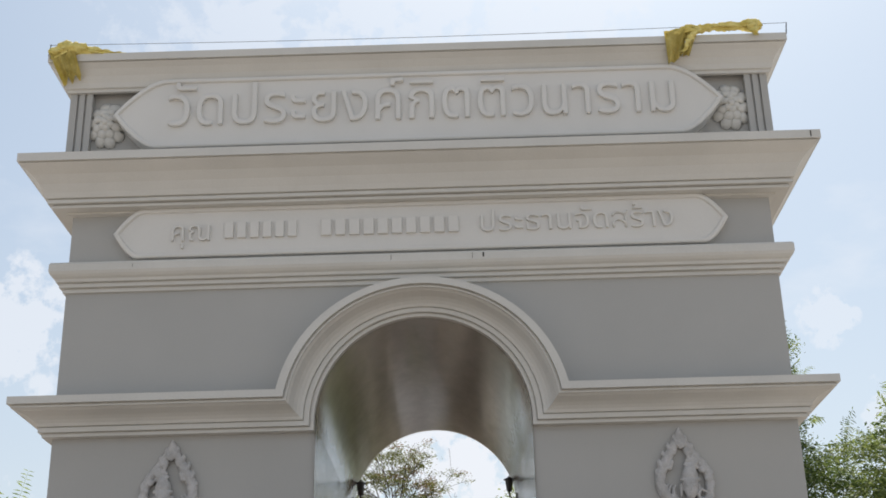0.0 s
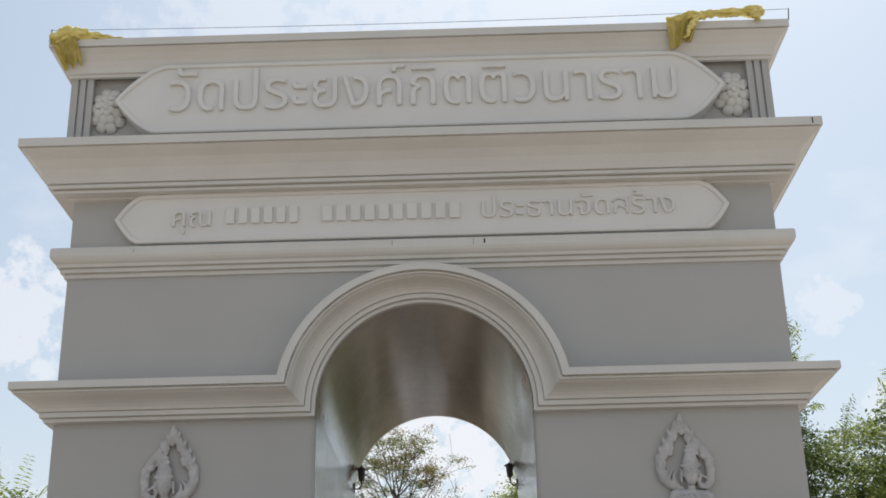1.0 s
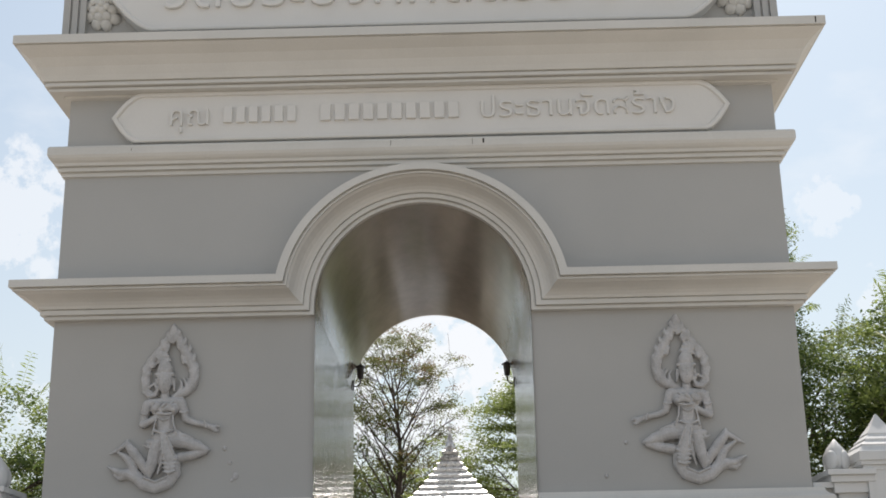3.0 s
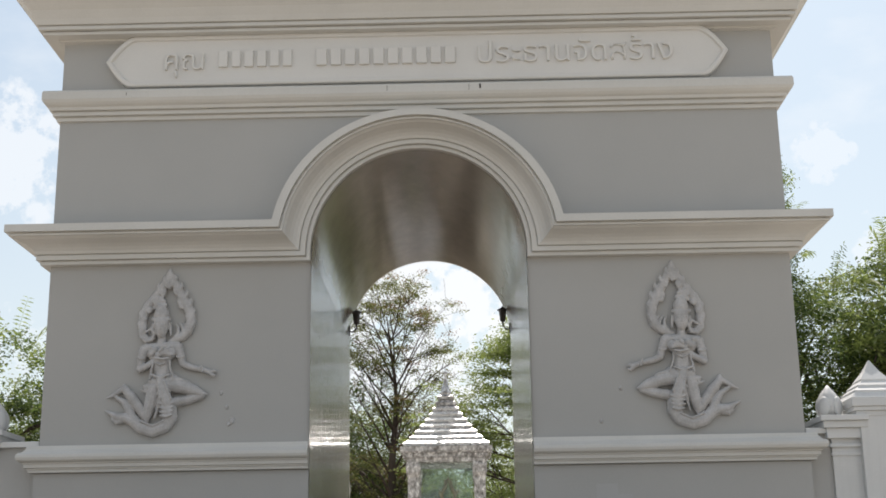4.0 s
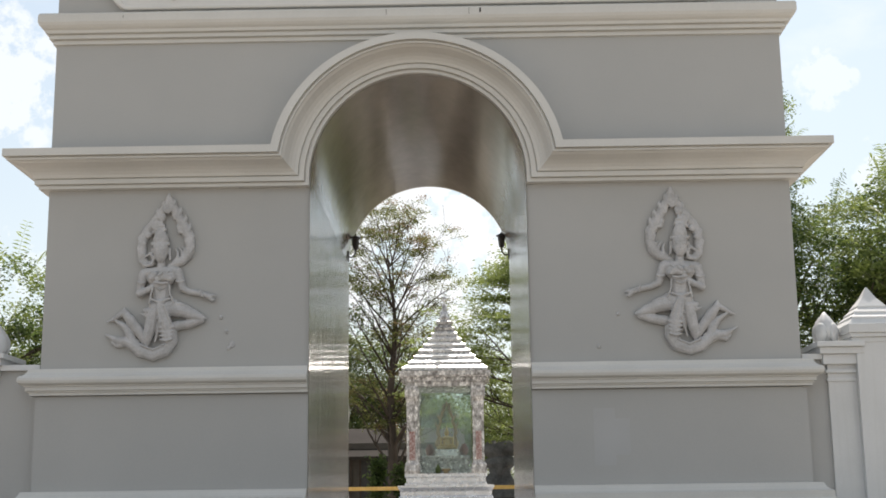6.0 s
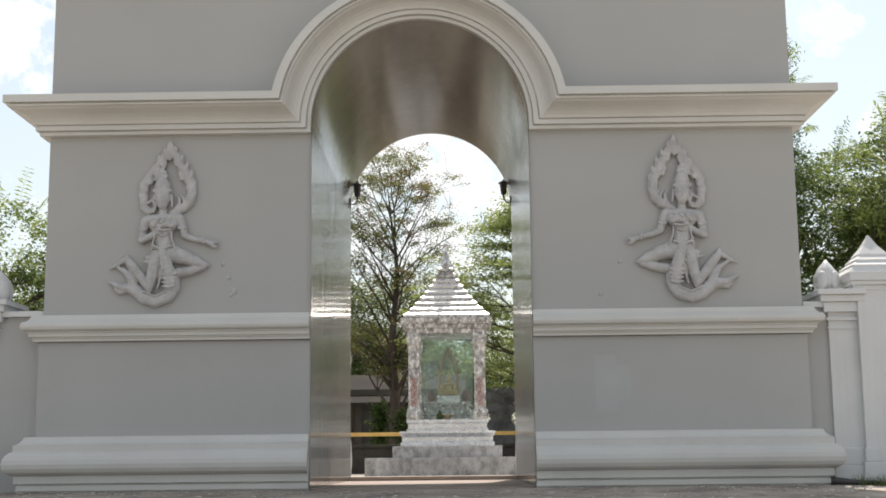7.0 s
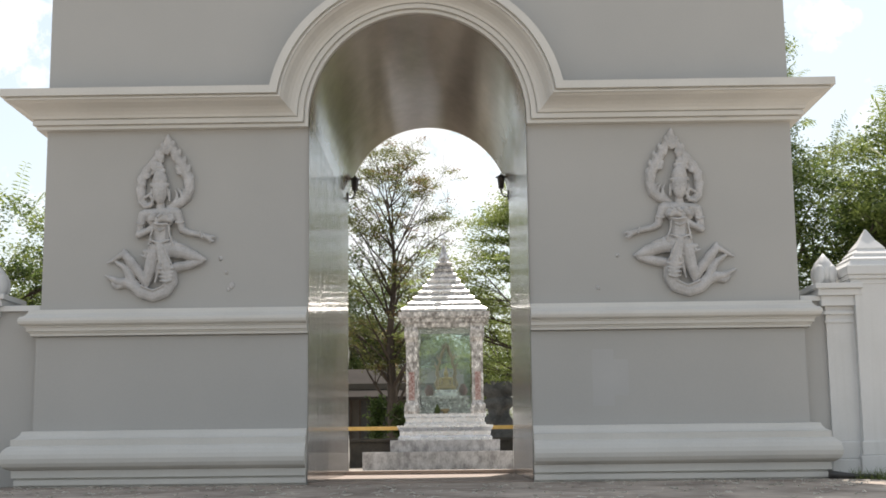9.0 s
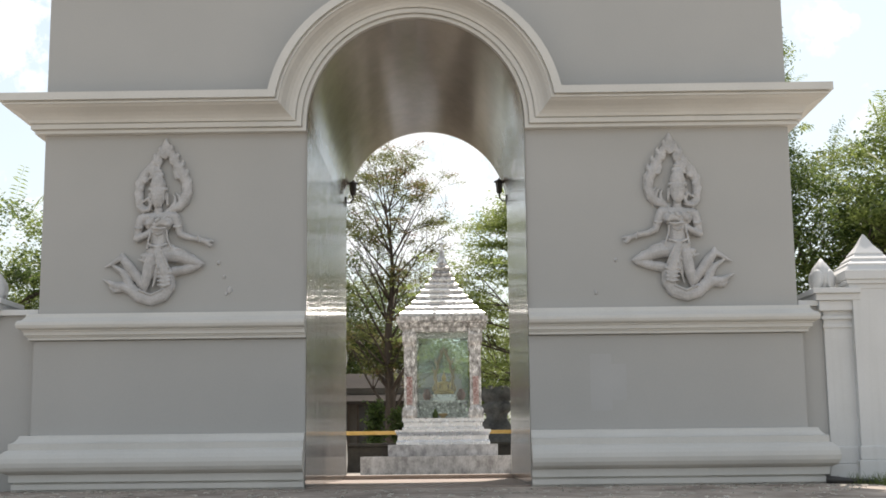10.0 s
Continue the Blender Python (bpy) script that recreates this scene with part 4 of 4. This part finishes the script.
# ---------- carved wall figures, each one plain mesh ----------
def relief_mesh():
    """A high relief made of rounded runs, melted together; each stop is (across, down, radius), a run stands out by its first number."""
    runs = [
        # flame-shaped halo
        (2, [(297, 239, 2.6), (297, 247, 6), (293, 260, 7.5), (283, 273, 7.5), (274, 286, 7.5), (264, 298, 8), (255, 311, 8), (250, 326, 8), (250, 342, 8), (251, 357, 7), (259, 365, 5), (269, 362, 5)]),
        (2, [(297, 246, 6), (303, 261, 8), (311, 275, 8), (319, 290, 9), (327, 304, 10), (334, 318, 9), (335, 335, 9), (330, 350, 9), (320, 360, 8), (307, 365, 6), (298, 368, 4)]),
    ]
    for side, stops in ((-1, [(290, 263), (280, 276), (270, 294), (258, 308), (249, 324), (247, 342)]), (1, [(304, 260), (315, 274), (324, 288), (332, 303), (337, 320), (337, 338)])):
        for x, z in stops:
            runs.append((5, [(x - 4 * side, z + 5, 6), (x, z + 1, 5), (x + 3.5 * side, z - 5, 3.4), (x + 3 * side, z - 11, 1.2)]))
            if z < 292 or side == 1:
                runs.append((6, [(x - 6 * side, z + 9, 4), (x - 9 * side, z + 3, 3), (x - 8 * side, z - 4, 1.2)]))
            runs.append((9, [(x - 3 * side, z + 10, 1.6), (x, z + 6, 1.8), (x + 2 * side, z, 1.2)]))
    runs += [
        (7, [(276, 292, 4), (277, 302, 4), (270, 309, 3)]), (7, [(314, 298, 4), (317, 308, 4), (325, 309, 2.5)]), (6, [(297, 252, 3), (297, 268, 2)]),
        (7, [(246, 344, 3), (247, 360, 3), (256, 368, 3.5), (267, 366, 3.5), (272, 355, 3), (265, 346, 2.6), (257, 352, 2.2)]),
        (4, [(305, 364, 3.5), (313, 353, 3.5), (313, 344, 2.6), (309, 338, 1.4)]), (5, [(313, 364, 3.5), (322, 352, 3.2), (320, 342, 2.6), (315, 336, 1.4)]), (5, [(322, 363, 3.5), (329, 350, 3), (326, 340, 2.2), (321, 334, 1.2)]),
        # head and tiered crown
        (10, [(284, 336, 13), (284, 348, 12), (284, 357, 7.5)]), (11, [(270, 330, 3.6), (284, 333, 4.6), (298, 330, 3.6)]), (8, [(284, 322, 14), (283, 313, 10)]),
        (12, [(275, 316, 2.4), (284, 318, 3), (293, 316, 2.4)]), (8, [(276, 304, 4), (290, 304, 4)]), (8, [(278, 297, 3.2), (288, 297, 3.2)]), (6, [(283, 296, 5), (284, 288, 3.2), (285, 279, 1.2)]),
        (6, [(269, 338, 3), (268, 354, 2.4)]), (6, [(299, 338, 3), (300, 356, 2.4)]), (19, [(284, 341, 1.5), (284, 348, 2.2)]), (18.5, [(276, 341, 1.2), (281, 342, 1.2)]), (18.5, [(287, 342, 1.2), (292, 341, 1.2)]), (18, [(281, 353, 1.4), (287, 353, 1.4)]),
        (4, [(284, 362, 7), (284, 373, 8)]),
        # body
        (4, [(258, 381, 9), (284, 379, 10), (311, 378, 9)]), (7, [(272, 391, 12), (284, 391, 10), (298, 390, 12)]), (5, [(285, 402, 17), (285, 425, 14)]), (6, [(272, 440, 10), (286, 443, 13), (305, 438, 12)]),
        (14, [(268, 380, 1.8), (276, 386, 2.2), (284, 388, 2.4), (292, 386, 2.2), (300, 379, 1.8)]), (17, [(270, 429, 2), (285, 434, 3), (301, 428, 2)]), (15, [(272, 408, 1.8), (269, 420, 1.8), (266, 436, 2)]), (15, [(301, 404, 1.8), (302, 418, 1.8), (308, 434, 2)]), (17, [(277, 408, 1.4), (285, 412, 1.8), (294, 408, 1.4)]),
        # arm bent to the chest, with the bowl
        (5, [(254, 383, 9), (249, 402, 7.6), (247, 418, 6.6)]), (9, [(247, 418, 6.6), (262, 411, 6), (277, 401, 5), (288, 397, 4)]), (15, [(270, 391, 6), (276, 385, 6)]), (17, [(281, 394, 5), (292, 390, 6), (302, 393, 5)]), (21, [(276, 400, 2.4), (290, 402, 2.4), (300, 400, 1.8)]), (22, [(284, 388, 3), (289, 384, 3)]), (20, [(295, 385, 3), (300, 388, 3)]), (12, [(243, 398, 1.8), (250, 401, 2), (256, 399, 1.8)]),
        # arm held out
        (5, [(313, 379, 9), (319, 395, 7.2), (322, 408, 6.6)]), (5, [(322, 408, 6.6), (335, 414, 5.6), (352, 417, 5), (363, 420, 4.2)]), (6, [(363, 420, 5), (371, 423, 5), (376, 420, 2.6), (381, 422, 1.4)]), (7, [(370, 424, 4.4), (374, 429, 3), (379, 428, 1.6)]), (10, [(355, 412, 1.6), (357, 418, 2), (357, 423, 1.6)]), (11, [(312, 396, 1.8), (319, 398, 2), (326, 395, 1.8)]),
        # folded legs
        (6, [(298, 445, 13), (322, 448, 12), (342, 454, 10), (355, 460, 6.6), (364, 461, 1.8)]), (5, [(355, 464, 6), (335, 470, 8), (312, 474, 9)]), (10, [(316, 436, 4), (326, 438, 3), (335, 441, 1.6)]),
        (7, [(272, 452, 12), (267, 475, 11), (262, 495, 8), (260, 509, 3)]), (4, [(257, 500, 7), (245, 482, 9), (232, 465, 9), (222, 453, 7), (220, 444, 3)]), (4, [(220, 451, 6), (210, 456, 4.6), (199, 463, 3.2), (190, 467, 1.6)]),
        # skirt and sash
        (11, [(250, 454, 1.8), (262, 458, 3), (278, 463, 3), (284, 458, 3)]), (9, [(258, 448, 5), (275, 450, 8)]), (13, [(262, 446, 1.6), (258, 456, 1.6)]), (15, [(270, 448, 1.6), (267, 459, 1.6)]), (12, [(285, 436, 8), (291, 456, 9), (297, 476, 11)]), (20, [(282, 440, 1.6), (286, 470, 1.6)]), (20, [(293, 440, 1.6), (305, 470, 1.6)]), (8, [(284, 460, 4), (281, 480, 4), (275, 501, 2)]),
        (10, [(296, 478, 12), (298, 492, 12)]),
    ]
    runs += [(17, [(283 + k, 478 + 7 * k, 1.8), (296, 480 + 7 * k, 2.6), (309 - k, 477 + 7 * k, 1.8)]) for k in range(4)]
    # the tail that curls below
    runs += [(4, [(303, 482, 10), (302, 500, 12), (292, 516, 11), (270, 524, 11), (250, 518, 11), (236, 506, 10), (224, 501, 9), (209, 500, 7), (198, 494, 4), (187, 489, 1.6)]),
             (4, [(236, 506, 9), (229, 487, 8), (222, 476, 6), (212, 469, 4.4), (202, 463, 2)]), (4, [(222, 504, 6), (208, 508, 5), (199, 503, 2)]),
             (13, [(292, 507, 1.8), (272, 516, 2), (252, 508, 1.8)]), (4, [(241, 500, 4), (247, 508, 4)])]
    ball = bmesh.new()
    bmesh.ops.create_icosphere(ball, subdivisions=2, radius=1.0)
    unit = np.array([v.co[:] for v in ball.verts])
    tris = np.array([[v.index for v in f.verts] for f in ball.faces])
    ball.free()
    verts, faces = [], []
    for out, run in runs:
        for p, q in zip(run, run[1:]):
            p, q = np.array(p, float), np.array(q, float)
            n = max(2, int(math.hypot(q[0] - p[0], q[1] - p[1]) / max(1.0, 0.3 * min(p[2], q[2]))))
            for k in range(n + 1):
                x, z, r = p + (q - p) * k / n
                r *= 0.0069
                deep = min(r, 0.062 + 0.3 * max(r - 0.062, 0))
                faces.append(tris + len(verts) * len(unit))
                verts.append(unit * (r, deep, r) + (-5.063 + 0.006768 * x + 0.0001595 * z, -0.01 - 0.0068 * out, 5.837 - 0.0000941 * x - 0.006859 * z))
    me = bpy.data.meshes.new("relief")
    me.from_pydata(np.concatenate(verts).tolist(), [], np.concatenate(faces).tolist())
    ob = bpy.data.objects.new("relief", me)
    scene.collection.objects.link(ob)
    melt = ob.modifiers.new("melt", "REMESH")
    melt.mode, melt.voxel_size = "VOXEL", 0.0065
    soft = ob.modifiers.new("soft", "SMOOTH")
    soft.factor, soft.iterations = 0.5, 1
    bpy.context.view_layer.update()
    done = bpy.data.meshes.new_from_object(ob.evaluated_get(bpy.context.evaluated_depsgraph_get()))
    bpy.data.objects.remove(ob)
    done.materials.clear()
    done.materials.append(M_RELIEF)
    for p in done.polygons:
        p.use_smooth, p.material_index = True, 0
    return done


west = relief_mesh()
east = west.copy()
east.transform(Matrix.Translation((0.03, 0, -0.018)) @ Matrix.Diagonal((-1, 1, 1, 1)))
east.flip_normals()
for me in (west, east):
    me.name = "relief_sculpture"
    tagged(new("relief_sculpture", me), "pale grey carved relief figure with a flame-shaped halo", "relief", "wall reliefs")


# ---------- cloth and wire on the crown ----------
def bunch(points, radii, seed, sides=16):
    """A crumpled roll of cloth."""
    bm = bmesh.new()
    dense, rads = [], []
    for i in range(len(points) - 1):
        for k in range(8):
            u = k / 8
            dense.append(Vector(points[i]).lerp(Vector(points[i + 1]), u))
            rads.append(radii[i] + (radii[i + 1] - radii[i]) * u)
    tube(bm, dense, rads, sides)
    bmesh.ops.subdivide_edges(bm, edges=bm.edges, cuts=1, use_grid_fill=True)
    for v in bm.verts:
        p = v.co * 9.0 + Vector((seed, 0, 0))
        ridge = abs(noise.noise(Vector((p.x * 0.5, p.y * 1.6, p.z * 1.6)))) * 0.11 + abs(noise.noise(p * 2.2)) * 0.035
        v.co += Vector(noise.noise_vector(p * 0.35)) * 0.045 - v.normal * ridge
    return bm


def fold(p0, p1, drop, seed, lean=0.0):
    """A hanging flap between two upper corners, following the cornice inward."""
    bm = bmesh.new()
    a, b = Vector(p0), Vector(p1)
    nx, nz = 26, 22
    g = []
    for i in range(nx + 1):
        u = i / nx
        col = []
        for j in range(nz + 1):
            w = j / nz
            ln = drop * (1 - 0.35 * abs(noise.noise(Vector((u * 2.3, seed, 0)))) - 0.25 * u)
            p = a.lerp(b, u * (1 - 0.35 * w)) + Vector((lean * w, 0.16 * w * w, -ln * w))
            p.y += -0.03 - 0.035 * math.sin(u * 17 + 2 * w + seed) * (0.3 + w) + 0.02 * noise.noise(Vector((u * 9, w * 7, seed)))
            col.append(bm.verts.new(p))
        g.append(col)
    for i in range(nx):
        for j in range(nz):
            bm.faces.new((g[i][j], g[i + 1][j], g[i + 1][j + 1], g[i][j + 1]))
    bmesh.ops.solidify(bm, geom=bm.faces, thickness=0.006)
    return bm


drape = thing("cloth_drape", (-4.6, -0.4, 9.37), "crumpled yellow cloth tied at a corner of the gate top", "cloth", "yellow cloths")
part("cloth_roll", bunch([(-4.86, -0.40, 9.34), (-4.66, -0.43, 9.42), (-4.45, -0.42, 9.41), (-4.2, -0.40, 9.39), (-3.80, -0.38, 9.37)], [0.11, 0.14, 0.10, 0.055, 0.015], 2.0), M_CLOTH, drape, "", True)
part("hanging_fold", fold((-4.88, -0.43, 9.40), (-4.52, -0.44, 9.38), 0.46, 1.0, 0.20), M_CLOTH, drape, "", True)
drape = thing("cloth_drape", (4.0, -0.4, 9.37), "long crumpled yellow cloth draped over the gate cornice", "cloth", "yellow cloths")
part("cloth_roll", bunch([(3.30, -0.42, 9.38), (3.62, -0.43, 9.40), (3.95, -0.42, 9.45), (4.25, -0.41, 9.49), (4.50, -0.40, 9.50), (4.60, -0.40, 9.46)], [0.05, 0.09, 0.08, 0.085, 0.10, 0.03], 5.0), M_CLOTH, drape, "", True)
part("hanging_fold", fold((3.27, -0.44, 9.40), (3.72, -0.44, 9.42), 0.42, 4.0, 0.05), M_CLOTH, drape, "", True)
part("tail", bunch([(3.72, -0.44, 9.40), (3.58, -0.46, 9.24), (3.46, -0.44, 9.06)], [0.08, 0.06, 0.03], 7.0, 10), M_CLOTH, drape, "", True)
part("tail", bunch([(4.42, -0.44, 9.46), (4.44, -0.46, 9.36), (4.46, -0.45, 9.28)], [0.09, 0.06, 0.025], 9.0, 10), M_CLOTH, drape, "", True)
wire = thing("wire", (0, -0.37, 9.37), "thin wire strung between two short rods along the gate top", "wire")
part("strand", tube(bmesh.new(), [(-4.90 + 9.80 * k / 12, -0.37, 9.53 - 0.05 * math.sin(math.pi * k / 12)) for k in range(13)], [0.0035] * 13, 5), M_DARK, wire)
for x in (-4.90, 4.90):
    part("rod", tube(bmesh.new(), [(x, -0.37, 9.36), (x + 0.02, -0.37, 9.54)], [0.008, 0.007], 6), M_DARK, wire)

# ---------- small wear on the gate ----------
for x, z, r in ((-2.36, 2.66, 0.022), (-2.29, 2.49, 0.022), (-2.22, 2.33, 0.035), (-2.26, 2.29, 0.02), (2.12, 2.25, 0.025), (2.36, 2.63, 0.02)):
    bm = bmesh.new()
    bmesh.ops.create_icosphere(bm, subdivisions=2, radius=1, matrix=Matrix.Translation((x, -0.002, z)) @ Matrix.Diagonal((r, 0.02, r * 1.3, 1)))
    for v in bm.verts:
        v.co += Vector(noise.noise_vector(v.co * 40)) * 0.008
    part("plaster_lump", bm, M_RELIEF, gate)
for x, z0, z1, w in ((-0.37, 6.37, 6.44, 0.006), (0.65, 6.36, 6.445, 0.005), (0.78, 6.38, 6.44, 0.02), (-3.62, 6.38, 6.42, 0.005), (4.95, 7.72, 7.80, 0.015)):
    e = 0.596 if z0 > 7 else 0.19
    part("chip", boxes((x, x + w, -e - 0.003, -e + 0.01, z0, z1)), M_SOIL if w < 0.01 else M_ROOFT, gate)

for x0, x1, z0, z1 in ((2.02, 2.27, 0.86, 1.52), (2.27, 2.44, 0.98, 1.40)):
    part("paint_patch", boxes((x0, x1, -0.0325, -0.02, z0, z1)), M_PATCH, gate, "slightly paler touched-up patch")

# ---------- foot of the gate ----------
hose = thing("black_hose", (4.85, -0.35, 0), "short black plastic pipe lying at the foot of the plinth", "pipe")
part("pipe", tube(bmesh.new(), [(4.62, -0.32, 0.05), (4.72, -0.36, 0.045), (4.9, -0.38, 0.035), (5.1, -0.34, 0.03), (5.25, -0.2, 0.02)], [0.045, 0.04, 0.025, 0.022, 0.02], 8), M_DARK, hose, "", True)
rng = np.random.default_rng(5)
n = 1500
c = np.column_stack([rng.uniform(4.86, 6.8, n), rng.uniform(-1.6, -0.1, n), np.zeros(n)])
c[:, 0] += 0.25 * np.abs(rng.normal(0, 1, n)) * (c[:, 1] < -0.5)
tip = c + np.column_stack([rng.normal(0, 0.05, n), rng.normal(0, 0.05, n), rng.uniform(0.04, 0.16, n)])
side = np.column_stack([np.full(n, 0.006), rng.normal(0, 0.003, n), np.zeros(n)])
verts = np.stack([c - side, c + side, tip], axis=1).reshape(-1, 3) + np.array([0, 0, -0.012])
me = bpy.data.meshes.new("grass")
me.from_pydata([tuple(v) for v in verts], [], [(3 * k, 3 * k + 1, 3 * k + 2) for k in range(n)])
me.materials.append(M_GRASS)
tagged(new("grass", me), "thin patch of green grass beside the pavement", "grass", kind="stuff")

# pale flakes and dry leaves lying on the pavement
rng = np.random.default_rng(11)
n = 700
c = np.column_stack([rng.uniform(-7.5, 4.7, n), -0.25 - 6.0 * rng.uniform(0, 1, n) ** 1.6, np.full(n, 0.004)])
c = c[(np.abs(c[:, 0]) > 1.5) | (c[:, 1] < -1.2)]
n = len(c)
turn, size = rng.uniform(0, 6.28, n), rng.uniform(0.012, 0.055, n)
verts, faces = [], []
for k in range(n):
    for j in range(5):
        a = turn[k] + j * 1.2566
        r = size[k] * (0.6 + 0.5 * ((j * 7 + k) % 5) / 4)
        verts.append((c[k, 0] + r * math.cos(a), c[k, 1] + 1.6 * r * math.sin(a), c[k, 2] + 0.008 * ((j + k) % 3)))
    faces.append([5 * k + j for j in range(5)])
me = bpy.data.meshes.new("litter")
me.from_pydata(verts, [], faces)
me.materials.append(M_LITTER)
tagged(new("litter", me), "pale flakes and dry leaves scattered on the pavement", "litter", kind="stuff")
